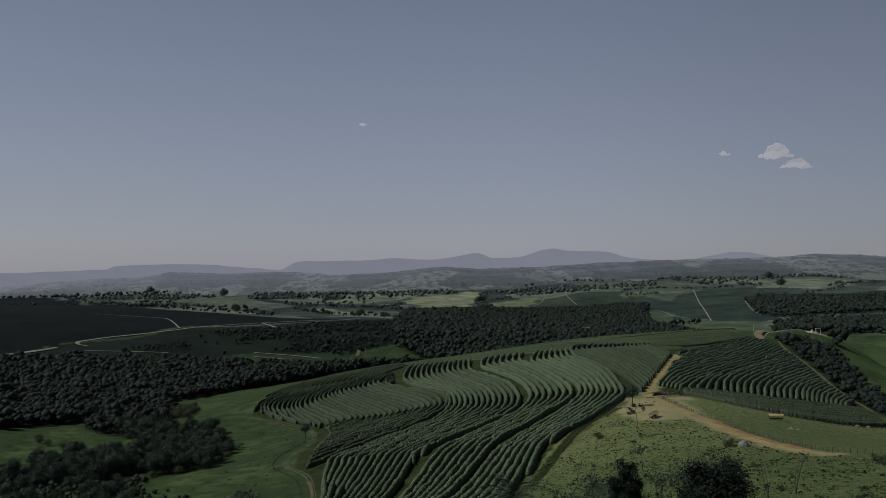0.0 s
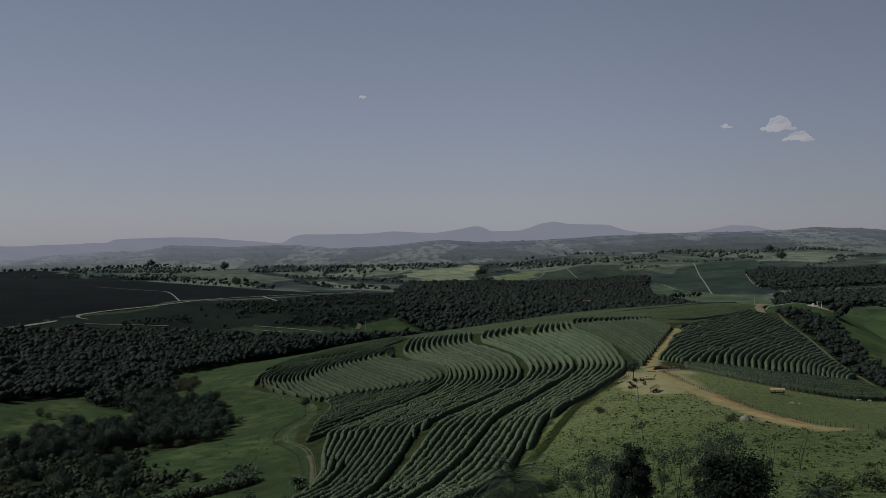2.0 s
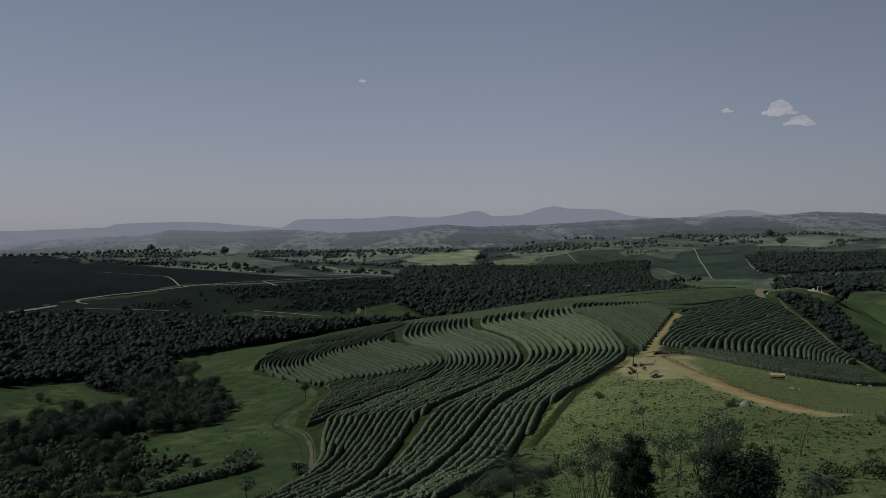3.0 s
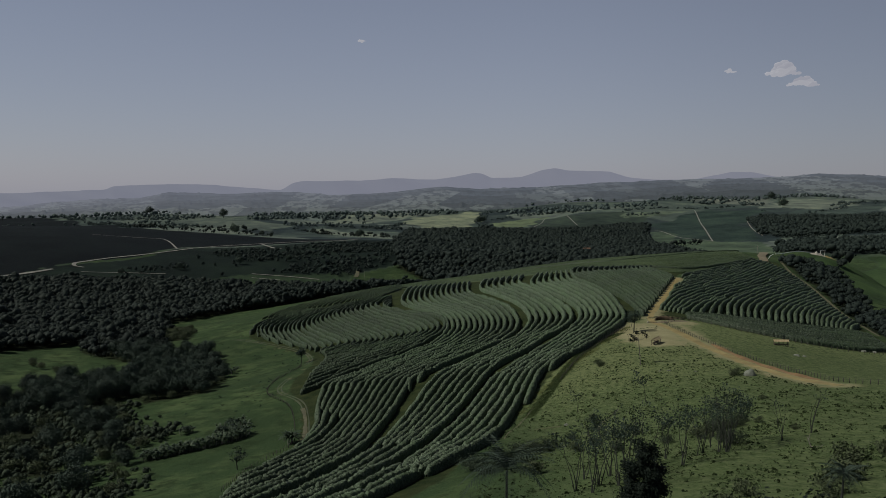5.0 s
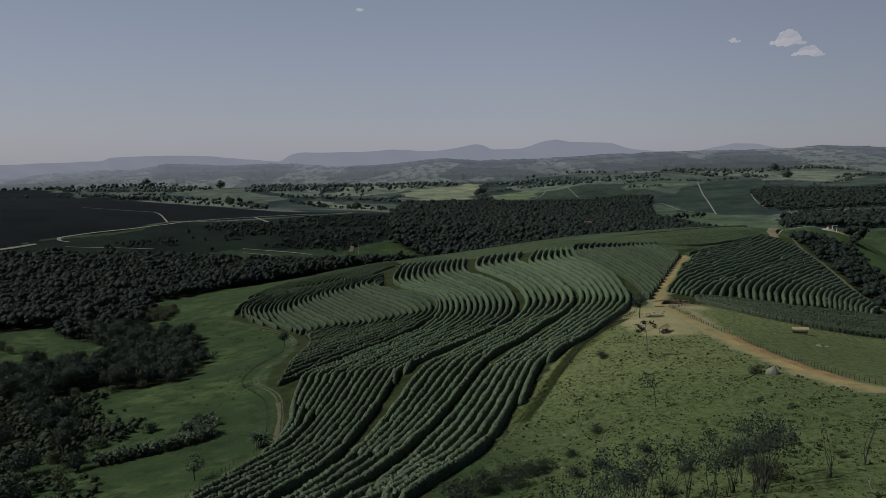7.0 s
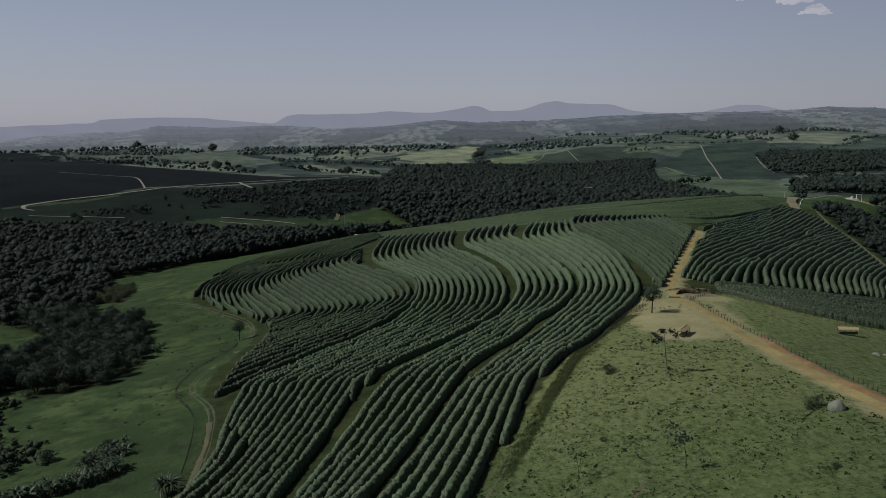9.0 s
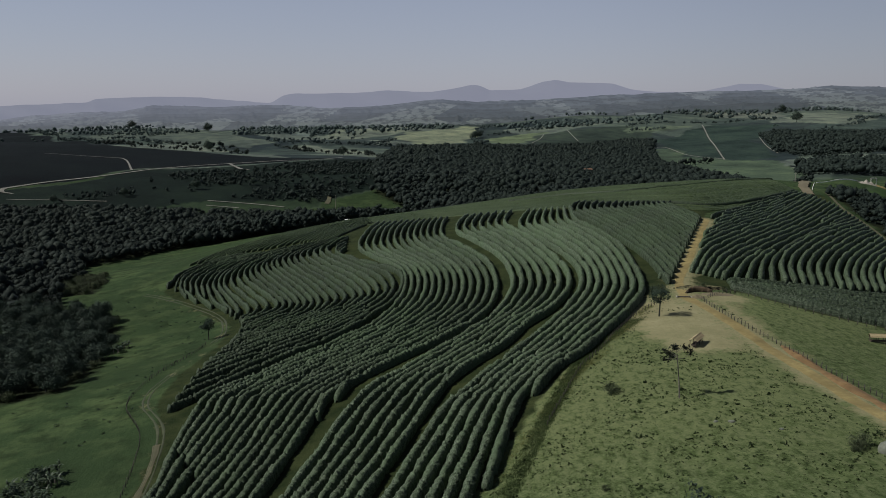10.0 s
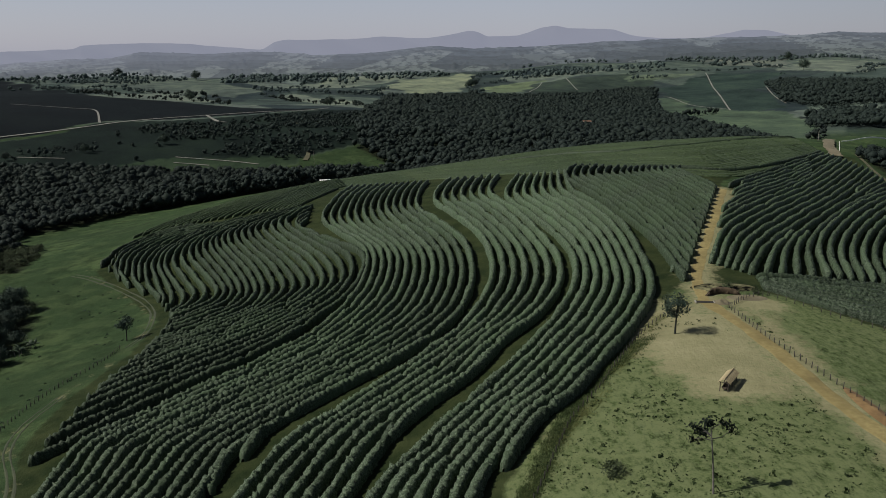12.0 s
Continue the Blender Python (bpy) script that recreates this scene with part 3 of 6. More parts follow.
def hedge(line, half=1.06, tall=2.6, around=9):
    """One row of coffee bushes grown together along a plan line: rounded heads, dark gaps between them."""
    d = np.r_[0, np.cumsum(np.hypot(*np.diff(line, axis=0).T))]
    if d[-1] < 3:
        return None
    # finer where the row comes close
    fine = np.arange(0, d[-1], 0.2)
    pace = np.interp(np.interp(fine, d, line[:, 1]), [330, 430, 600], [0.34, 0.42, 0.78])
    count = np.cumsum(0.2 / pace)
    n = max(7, int(count[-1]))
    s = np.interp(np.linspace(0, count[-1], n), count, fine)
    s[0], s[-1] = 0, d[-1]
    cx, cy = np.interp(s, d, line[:, 0]), np.interp(s, d, line[:, 1])
    lean = 0.12 * np.sin(np.floor(s / 1.35) * 78.2 + len(line))
    tx, ty = np.gradient(cx), np.gradient(cy)
    k = np.hypot(tx, ty) + 1e-9
    nx_, ny_ = ty / k, -tx / k
    ang = np.linspace(0, math.pi, around)
    prof_x, prof_z = np.sign(np.cos(ang)) * np.abs(np.cos(ang)) ** 0.84, np.sin(ang) ** 0.84
    seed = RNG.uniform(0, 50)
    bush = np.abs(np.sin(s * math.pi / 1.25 + 0.9 * np.sin(s * 0.7 + seed) + seed)) ** 0.8
    one = np.sin(np.floor(s / 1.35) * 12.9 + seed * 7)
    grow = 1 + 0.05 * np.sin(s * 0.37 + seed) + np.interp(cy, [430, 600], [0.27, 0.14]) * (bush - 0.66) + 0.08 * one - 0.30 * (one < -0.975)
    taper = np.clip(np.minimum(s, d[-1] - s) / 0.9, 0.0, 1) ** 0.5
    w = half * grow * (0.25 + 0.75 * taper) * np.interp(cy, [430, 580], [1.0, 0.78])
    h = tall * (1 + 0.72 * (grow - 1) + 0.05 * np.sin(s * 0.11 + seed)) * (0.3 + 0.7 * taper)
    rough = 1 + RNG.normal(0, 0.075, (n, around))
    off = prof_x[None] * w[:, None] * rough + lean[:, None]
    X, Y = cx[:, None] + nx_[:, None] * off, cy[:, None] + ny_[:, None] * off
    X += RNG.normal(0, 0.06, X.shape)
    Y += RNG.normal(0, 0.06, X.shape)
    Z = land(X, Y) + prof_z[None] * h[:, None] * rough
    Z[:, 0] -= 0.25
    Z[:, -1] -= 0.25
    co = np.stack([X, Y, Z], -1).reshape(-1, 3)
    g = np.arange(n * around).reshape(n, around)
    faces = np.stack([g[:-1, :-1], g[1:, :-1], g[1:, 1:], g[:-1, 1:]], -1).reshape(-1, 4)
    size = np.repeat(np.interp(cy, [330, 430, 600], [0.115, 0.14, 0.20]), around)
    out = np.stack([nx_[:, None] * prof_x[None], ny_[:, None] * prof_x[None], np.broadcast_to(prof_z * 0.9, (n, around))], -1).reshape(-1, 3)
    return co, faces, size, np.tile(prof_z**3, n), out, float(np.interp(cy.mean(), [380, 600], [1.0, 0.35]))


def sprigs(co, size, odds, out, count):
    """Loose young shoots over the upper part of the hedge, which break its outline; their pale tone adds sunlit tops.
    """
    pick = RNG.choice(len(co), count, p=odds / odds.sum())
    c = co[pick] + RNG.normal(0, 0.09, (count, 3))
    n = out[pick] + RNG.normal(0, 0.55, (count, 3))
    n /= np.linalg.norm(n, axis=1, keepdims=True) + 1e-9
    a = np.cross(n, RNG.normal(0, 1, (count, 3)))
    a /= np.linalg.norm(a, axis=1, keepdims=True) + 1e-9
    b = np.cross(n, a)
    size = size[pick][:, None] * RNG.uniform(0.6, 1.35, (count, 1))
    q = np.stack([c - a * size, c - b * size * 0.6, c + a * size, c + b * size * 0.6], 1).reshape(-1, 3)
    return q, np.arange(4 * count).reshape(-1, 4)


def plant_row(line, label, group, mat=None, tips=0.8, **kw):
    leaves, shoots = mat or COFFEE
    if len(line) < 3:
        return
    made = hedge(line, **kw)
    if made is None:
        return
    co, faces, size, odds, out, share = made
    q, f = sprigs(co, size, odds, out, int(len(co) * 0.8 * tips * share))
    base = co.mean(0)
    base[2] = co[:, 2].min()
    ob = new("coffee_hedge")
    ob.location = base
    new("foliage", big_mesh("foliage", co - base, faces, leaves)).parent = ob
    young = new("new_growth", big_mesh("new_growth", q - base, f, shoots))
    young.parent = ob
    tagged(young, kind="stuff")
    tagged(ob, label, "coffee hedge", group)


def band(guides, label, group, gap=3.4, first=True, thin=2.25, trim=None, **kw):
    """Rows that run between neighbouring guide lines; where the guides draw together every second row ends."""
    for g, (a, b) in enumerate(zip(guides, guides[1:])):
        n = 420
        ca, cb_ = curve(a, n), curve(b, n)
        t = np.gradient((ca + cb_) / 2, axis=0)
        t /= np.linalg.norm(t, axis=1, keepdims=True) + 1e-9
        across = np.abs(t[:, 0] * (cb_ - ca)[:, 1] - t[:, 1] * (cb_ - ca)[:, 0])
        rows = max(1, round(float(np.percentile(across, 75)) / gap))
        for r in range(rows + 1):
            if r == 0 and g > 0 or (r == 0 and not first):
                continue
            line = ca + (cb_ - ca) * (r / rows)
            local = across / rows
            keep = np.ones(n, bool)
            if r % 2 == 1 and 0 < r < rows:
                keep = local > thin
            if r % 4 == 2 and 0 < r < rows:
                keep = local > thin / 2
            keep &= line_dist(line[:, 0], line[:, 1], ROAD) > 2.8
            if trim is not None:
                keep &= trim(rows - r, line[:, 0], line[:, 1])
            # separate runs
            idx = np.flatnonzero(keep)
            if len(idx) == 0:
                continue
            for run in np.split(idx, np.flatnonzero(np.diff(idx) > 1) + 1):
                if len(run) > 8:
                    plant_row(line[run], label, group, **kw)


A = [
    [(-133, 593), (-134, 596), (-134, 599), (-134, 603), (-134, 607), (-135, 614), (-132, 626), (-124, 640), (-105, 650)],
    [(-106, 556), (-110, 563), (-114, 570), (-119, 579), (-122, 589), (-125, 600), (-124, 615), (-115, 632), (-97, 643)],
    [(-83, 528), (-88, 538), (-94, 548), (-99, 559), (-104, 572), (-109, 588), (-109, 607), (-100, 624), (-83, 641)],
    [(-71, 503), (-69, 509), (-71, 520), (-75, 532), (-86, 555), (-98, 581), (-101, 604), (-92, 627), (-75, 644)],
    [(-68, 493), (-61, 498), (-56, 506), (-59, 526), (-73, 558), (-89, 591), (-91, 613), (-81, 632), (-65, 648)],
    [(-64, 474), (-54, 481), (-45, 492), (-47, 516), (-62, 557), (-81, 599), (-82, 617), (-73, 633), (-58, 650)],
    [(-62, 455), (-48, 462), (-35, 476), (-35, 504), (-50, 553), (-72, 601), (-75, 622), (-66, 636), (-51, 651)],
    [(-61, 433), (-45, 446), (-26, 463), (-18, 494), (-34, 550), (-59, 606), (-62, 623), (-55, 634), (-44, 651)],
    [(-62, 406), (-45, 422), (-19, 446), (-4, 485), (-13, 541), (-41, 604), (-48, 624), (-45, 637), (-38, 651)],
    [(-60, 370), (-40, 394), (-14, 426), (1, 472), (1, 526), (-14, 563), (-30, 592), (-38, 606), (-36, 620)],
]
B = [
    [(-44, 287), (-44, 311), (-48, 341), (-49, 360), (-49, 375), (-34, 391), (-17, 408), (-4, 430), (3, 464), (4, 506), (-1, 544), (-16, 583), (-28, 618), (-28, 662), (-26, 740)],
    [(-54, 236), (-38, 279), (-34, 317), (-31, 355), (-29, 368), (-17, 382), (-4, 395), (10, 416), (20, 444), (23, 482), (21, 518), (12, 554), (1, 592), (-4, 636), (0, 728)],
    [(-50, 180), (-27, 244), (-20, 292), (-13, 350), (-9, 362), (-1, 373), (8, 383), (24, 401), (36, 425), (42, 459), (43, 493), (40, 526), (30, 566), (20, 612), (24, 715)],
]
C = [
    [(-42, 172), (-22, 236), (-15, 276), (-5, 340), (2, 361), (10, 371), (22, 387), (34, 406), (42, 428), (49, 463), (50, 501), (46, 535), (37, 574), (29, 618), (38, 705)],
    [(-32, 172), (-10, 236), (-1, 267), (16, 335), (23, 356), (31, 369), (39, 380), (49, 401), (59, 417), (68, 443), (72, 473), (71, 501), (65, 550), (56, 603), (65, 672)],
]
D = [
    [(-28, 168), (-7, 222), (2, 254), (20, 329), (28, 346), (36, 360), (44, 373), (53, 390), (64, 414), (73, 444), (77, 474), (76, 503), (70, 541), (63, 588), (74, 648)],
    [(-16, 165), (6, 209), (23, 242), (39, 318), (44, 335), (51, 350), (60, 361), (69, 377), (80, 397), (91, 424), (97, 456), (101, 505), (98, 541), (92, 577), (97, 634)],
]
E = [
    [(107, 658), (100, 640), (95, 615), (95, 592), (100, 557), (105, 515), (107, 480), (104, 436)],
    [(128, 629), (124, 619), (120, 604), (121, 590), (123, 571), (126, 548), (128, 527), (129, 502)],
    [(154, 622), (151, 617), (150, 610), (151, 604), (152, 595), (153, 586), (154, 576), (155, 564)],
]
R = [
    [(163, 574), (175, 590), (194, 612), (221, 640), (246, 664)],
    [(116.5, 458), (135, 502), (167, 545), (197, 582), (250, 652)],
    [(126, 443), (143, 475), (170, 513), (210, 566), (256, 628)],
    [(150, 444), (163, 480), (184, 516), (219, 563), (262, 606)],
    [(176, 446), (187, 473), (206, 506), (240, 552), (264, 578)],
    [(195, 452), (210, 485), (228, 512), (248, 535), (262, 550)],
    [(216, 448), (222, 458), (228, 466), (234, 474), (242, 484)],
]
S = [[(126, 439), (150, 439), (176, 440), (206, 445), (224, 446)], [(124, 428), (142, 405), (165, 393), (192, 393), (214, 402)]]
T = [
    [(-40, 742), (-33, 740), (18, 745), (45, 720), (68, 690), (84, 660), (105, 638), (129, 630), (151, 610), (173, 603), (197, 624), (222, 650), (249, 674)],
    [(-60, 820), (-38, 845), (-10, 850), (22, 850), (50, 848), (75, 846), (100, 846), (125, 842), (150, 835), (180, 815), (205, 795), (235, 770), (260, 745)],
]
U = [
    [(-137, 648), (-132, 670), (-122, 705), (-108, 745), (-96, 775)],
    [(-112, 657), (-106, 680), (-98, 712), (-86, 758), (-75, 795)],
    [(-88, 655), (-82, 686), (-75, 722), (-66, 775), (-58, 815)],
    [(-70, 660), (-64, 702), (-60, 757), (-52, 795), (-46, 825)],
    [(-49, 656), (-42, 692), (-36, 738), (-33, 745), (-31, 750)],
]
left_rows, right_rows = "rows of the large contour-planted field", "rows of the smaller field across the road"
band(A, "dark green clipped coffee hedge in a long S-shaped curve", left_rows, gap=4.1, thin=2.6, tips=0.35, mat=DARK_COFFEE)
band(B, "dense coffee hedge winding down the hillside", left_rows, tips=0.5)
band(C, "dense coffee hedge winding between two grass lanes", left_rows, tips=0.75, mat=PALE_COFFEE)
band(D, "dense coffee hedge beside the open pasture", left_rows, tips=0.85, mat=PALE_COFFEE, trim=lambda k, x, y: y > (333 if k == 0 else 281 if k == 1 else 0))
band(E, "straight coffee hedge running up to the dirt road", left_rows, gap=3.6, tips=0.5, half=0.92, tall=2.8, mat=DARK_COFFEE)
band(R, "very dark coffee hedge arching uphill beside the road", right_rows, tips=0.3, trim=lambda k, x, y: x < np.interp(y, [440, 474, 511, 549, 586, 625, 665], [226, 231, 237.5, 245.5, 251.5, 254.5, 264]))
band(S, "coffee hedge along the lower fence of the field", right_rows, tips=0.5, gap=3.3, half=1.05, tall=1.9, mat=DARK_COFFEE)
band(T, "low coffee hedge along the hill crest", "rows on the crest", gap=4.2, half=1.95, tall=0.8, mat=(YOUNG_COFFEE, YOUNG_COFFEE), tips=0.6)
band(U, "low coffee hedge running over the hill shoulder", "rows on the crest", gap=3.9, half=1.25, tall=1.5, mat=(YOUNG_COFFEE, YOUNG_COFFEE), tips=0.6)
for a, b in (((-12, 344), (-12.5, 359)), ((-8.5, 356), (-6.5, 367)), ((20, 348), (22.5, 358)), ((26.5, 363.5), (29.5, 367)), ((31.5, 369.5), (35, 373.5)), ((46, 397), (50, 402.5))):
    plant_row(curve([a, ((a[0] + b[0]) / 2, (a[1] + b[1]) / 2), b], 20), "short end of a coffee hedge in a grass lane", left_rows)
for pts, tall in (([(71.8, 784), (94.5, 774), (116, 762), (146.8, 735), (183.9, 734), (228.2, 738), (262, 746)], 1.7), ([(100.8, 652), (126.2, 634), (153.4, 625), (173, 618), (194.1, 626), (219.7, 646), (246, 669)], 2.2)):
    plant_row(curve(pts, 240), "dark taller coffee hedge parting the crest plots", "rows on the crest", mat=DARK_COFFEE, half=1.3, tall=tall, tips=0.4)
plant_row(curve([(103.5, 447), (108, 460), (119, 488), (137, 529), (157, 574)], 200), "coffee hedge bordering the dirt road", left_rows, half=0.9, tall=1.7)


# ---- roads and tracks ----
def strip(name, pts, width, mat, label, lift=0.07, step_m=1.0, crown=0.05, wander=0.12, category="road"):
    """A worn track laid over the land, with two wheel ruts and ragged edges."""
    c = curve(pts, max(24, int(sum(math.dist(a, b) for a, b in zip(pts, pts[1:])) / step_m)))
    t = np.gradient(c, axis=0)
    t /= np.linalg.norm(t, axis=1, keepdims=True)
    side = np.stack([t[:, 1], -t[:, 0]], -1)
    lanes = np.array([-0.5, -0.42, -0.30, -0.18, 0.0, 0.18, 0.30, 0.42, 0.5])
    relief = np.array([-0.05, 0.02, -0.03, 0.01, 0.05, 0.01, -0.03, 0.02, -0.05]) * crown / 0.05
    n = len(c)
    s = np.arange(n)
    wob = 1 + wander * (np.sin(s * 0.21 + width) + 0.6 * np.sin(s * 0.53 + 2) + 0.25 * np.sin(s * 1.1))
    edge_l, edge_r = wob, 1 + wander * (np.sin(s * 0.17 + 4) + 0.6 * np.sin(s * 0.61) + 0.25 * np.sin(s * 1.3 + 1))
    k = np.where(lanes[None] < 0, edge_l[:, None], edge_r[:, None])
    X = c[:, :1] + side[:, :1] * lanes[None] * width * k
    Y = c[:, 1:] + side[:, 1:] * lanes[None] * width * k
    Z = land(X, Y) + lift + relief[None]
    g = np.arange(n * 9).reshape(n, 9)
    faces = np.stack([g[:-1, :-1], g[:-1, 1:], g[1:, 1:], g[1:, :-1]], -1).reshape(-1, 4)
    ob = new(name, big_mesh(name, np.stack([X, Y, Z], -1).reshape(-1, 3), faces, mat))
    return tagged(ob, label, category, kind="structure")


strip("road", ROAD[:11], 3.7, DIRT, "tan dirt farm road with wheel ruts across the pasture")
strip("road", ROAD[10:], 3.3, DIRT, "narrow tan dirt road between the coffee fields", 0.075)
strip("road", [(252, 660), (258, 682), (270, 712), (285, 742)], 6.5, TAN_DIRT, "bare earth yard drive on the hill crest", 1.3)
for off in (-0.85, 0.85):
    strip("track", [(x + off, y) for x, y in LANE_LEFT[1:8]], 0.6, GRASS_TRACK, "pale wheel rut of the farm track beside the hedges", 0.05, category="track", wander=0.3)
    strip("track", [(-143.8 + off, 586 + off), (-132.6 + off, 578 + off), (-116.7 + off, 563 + off), (-103 + off, 548 + off), (-91.6 + off, 533 + off), (-81.9 + off, 515), (-75.4 + off, 493), (-72.9 + off, 476), (-73.4 + off, 465)], 0.7, GRASS_TRACK,
          "pale wheel rut of the grassy lane round the field tip", 0.05, category="track", wander=0.3)
strip("track", [(-47.5, 286), (-46.6, 296), (-47.8, 308), (-51, 328), (-55, 346)], 1.5, TRACK, "worn pale strip of the farm track beside the hedges", 0.09, category="track", wander=0.25)
for name, pts, width, label in (
    ("track", [(872, 2900), (777, 2542), (700, 2260), (636, 2024), (560, 1737)], 3.0, "straight pale track up the dark hill field"),
    ("track", [(513, 2127), (548, 2122), (530, 1880), (564, 1751)], 2.6, "pale track along the foot of the hill field"),
    ("track", [(816, 2247), (728, 1970), (682, 1786)], 2.2, "pale track between hill field and wood"),
    ("track", [(345, 2831), (300, 2560), (248, 2272)], 2.6, "pale track over a dark green hill"),
    ("track", [(430, 2896), (411, 2663), (388, 2408)], 2.6, "pale track over a dark green hill"),
    ("road", [(-470, 770), (-450, 840), (-442, 891), (-437, 946)], 4.6, "pale gravel road through dark crop fields"),
    ("road", [(-418, 985), (-430, 988), (-438, 1004), (-438, 1021), (-427, 1082), (-410, 1136), (-392, 1199), (-373, 1270), (-346, 1332), (-300, 1413), (-240, 1519), (-194, 1560), (-161, 1652)], 4.2, "pale gravel road through dark crop fields"),
    ("road", [(-393, 1248), (-471, 1427), (-511, 1442), (-570, 1442), (-598, 1438)], 3.0, "narrow pale road climbing the far crop field"),
    ("track", [(-305, 1411), (-266, 1316), (-248, 1294)], 5.0, "short pale side track off the gravel road"),
    ("track", [(-233, 1032), (-212, 1033), (-177, 1033), (-150, 1030)], 2.4, "pale grassy clearing strip among trees"),
    ("track", [(-228, 1009), (-210, 1010), (-194, 1010)], 2.4, "pale grassy clearing strip among trees"),
    ("track", [(-152, 1345), (-155, 1310), (-158, 1286)], 6.0, "pale bare scar below the gravel road"),
    ("track", [(-109, 1096), (-108, 1070), (-108, 1058)], 5.0, "pale bare scar in a field clearing"),
    ("track", [(-408, 952), (-366, 976), (-323, 986)], 2.0, "narrow pale track at the wood's edge"),
):
    strip(name, pts, width, TRACK if "scar" in label else GRAVEL, label, 0.7, 6.0, wander=0.12, category=name)
strip("track", [(270, 676), (258.5, 627), (255.3, 586), (249.3, 549), (241.3, 511), (235.5, 474), (231, 448)], 2.0, TRACK, "pale boundary track along the dark field", 0.12, 2.0, category="track")


# paths trodden by cattle
for pts in ([(18.2, 236), (20.1, 244), (22.9, 251), (27.1, 264), (30.9, 277)], [(40.5, 219), (42.7, 227), (46.6, 235), (50.6, 244)], [(27, 240), (33.5, 236)]):
    strip("track", pts, 0.5, TRACK, "narrow cattle path trodden through the pasture", 0.04, category="path", wander=0.5)


# ---- foliage builders ----
def leaf_axes(rng, out, loose):
    """Two directions in the plane of each leaf, which faces outwards from its crown, more or less."""
    n = out / (np.linalg.norm(out, axis=1, keepdims=True) + 1e-9) + rng.normal(0, loose, out.shape)
    n /= np.linalg.norm(n, axis=1, keepdims=True) + 1e-9
    a = np.cross(n, rng.normal(0, 1, out.shape))
    a /= np.linalg.norm(a, axis=1, keepdims=True) + 1e-9
    return a, np.cross(n, a)


def quads_at(rng, centres, spread, per, size):
    """Leaf faces scattered round clump centres."""
    c = np.repeat(np.asarray(centres, float), per, 0)
    sp = np.repeat(np.broadcast_to(spread, len(centres)), per)[:, None]
    n = len(c)
    c = c + rng.normal(0, 0.5, (n, 3)) * sp * np.array([1, 1, 0.75])
    mid = np.asarray(centres, float).mean(0)
    a, b = leaf_axes(rng, c - mid, 0.55)
    s = size * rng.uniform(0.55, 1.3, (n, 1))
    q = np.stack([c - a * s, c - b * s * 0.6, c + a * s, c + b * s * 0.6], 1).reshape(-1, 3)
    return q, np.arange(4 * n).reshape(-1, 4)


def blades_at(rng, x, y, per, tall, spread):
    """Upright narrow grass blades in tufts."""
    x, y = np.repeat(x, per) + rng.normal(0, spread, len(x) * per), np.repeat(y, per) + rng.normal(0, spread, len(y) * per)
    n = len(x)
    foot = np.stack([x, y, land(x, y) - 0.03], -1)
    a = rng.uniform(0, 2 * math.pi, n)
    side = np.stack([np.cos(a), np.sin(a), np.zeros(n)], -1)
    h = tall * rng.uniform(0.5, 1.2, (n, 1))
    tip = foot + np.c_[rng.normal(0, 0.4, (n, 2)), np.ones(n)] * h
    tri = np.stack([foot - side * h * 0.14, foot + side * h * 0.14, tip], 1).reshape(-1, 3)
    return tri, np.arange(3 * n).reshape(-1, 3)


def crown_points(rng, n, radius, height, base, lean=(0, 0), flat=0.0):
    """Clump centres in an uneven dome."""
    v = rng.normal(0, 1, (n, 3))
    v /= np.linalg.norm(v, axis=1, keepdims=True)
    r = rng.uniform(0.45, 1.0, n)[:, None] ** 0.6
    p = v * r * np.array([radius, radius, height / 2])
    p[:, 2] = np.maximum(p[:, 2], -height * (0.38 - 0.2 * flat))
    p[:, 0] += lean[0]
    p[:, 1] += lean[1]
    p[:, 2] += base + height / 2
    return p


def make_tree(name, label, category, group, seed, tall, radius, clumps=46, per=26, leaf=0.34, trunk_share=0.32, leaves=None, bark=None, spread=1.5):
    """A broadleaf tree: tapered trunk, limbs to the clumps, leafy crown with gaps."""
    rng = np.random.default_rng(seed)
    ob = new(name)
    base = tall * trunk_share
    pts = crown_points(rng, clumps, radius, tall - base, base)
    bm = bmesh.new()
    r0 = 0.028 * tall
    bend = rng.normal(0, 0.04 * tall, 2)
    knee = (bend[0], bend[1], base)
    limb(bm, (0, 0, -0.4), (bend[0] * 0.4, bend[1] * 0.4, base * 0.5), r0, r0 * 0.8, 7)
    limb(bm, (bend[0] * 0.4, bend[1] * 0.4, base * 0.5), knee, r0 * 0.8, r0 * 0.6, 7)
    limb(bm, knee, (bend[0] * 1.3, bend[1] * 1.3, tall * 0.8), r0 * 0.6, r0 * 0.15, 6)
    for p in pts[:: max(1, clumps // 9)]:
        limb(bm, knee, p, r0 * 0.38, r0 * 0.1, 5)
    part("trunk", bm, bark or BARK, ob)
    q, f = quads_at(rng, pts, spread * radius / 4, per, leaf)
    crown = new("crown", big_mesh("crown", q, f, leaves or LEAVES))
    crown.parent = ob
    return tagged(ob, label, category, group)


def set_down(ob, x, y, turn=0.0, scale=1.0, sink=0.15):
    ob.matrix_basis = pose(x, y, at(x, y) - sink, 0, 0, turn) @ Matrix.Scale(scale, 4)
    return ob


def again(ob, x, y, turn=0.0, scale=1.0, label="", sink=0.15):
    c = copy_thing(ob, pose(x, y, at(x, y) - sink, 0, 0, turn) @ Matrix.Scale(scale / ob.scale[0], 4))
    return tagged(c, label)


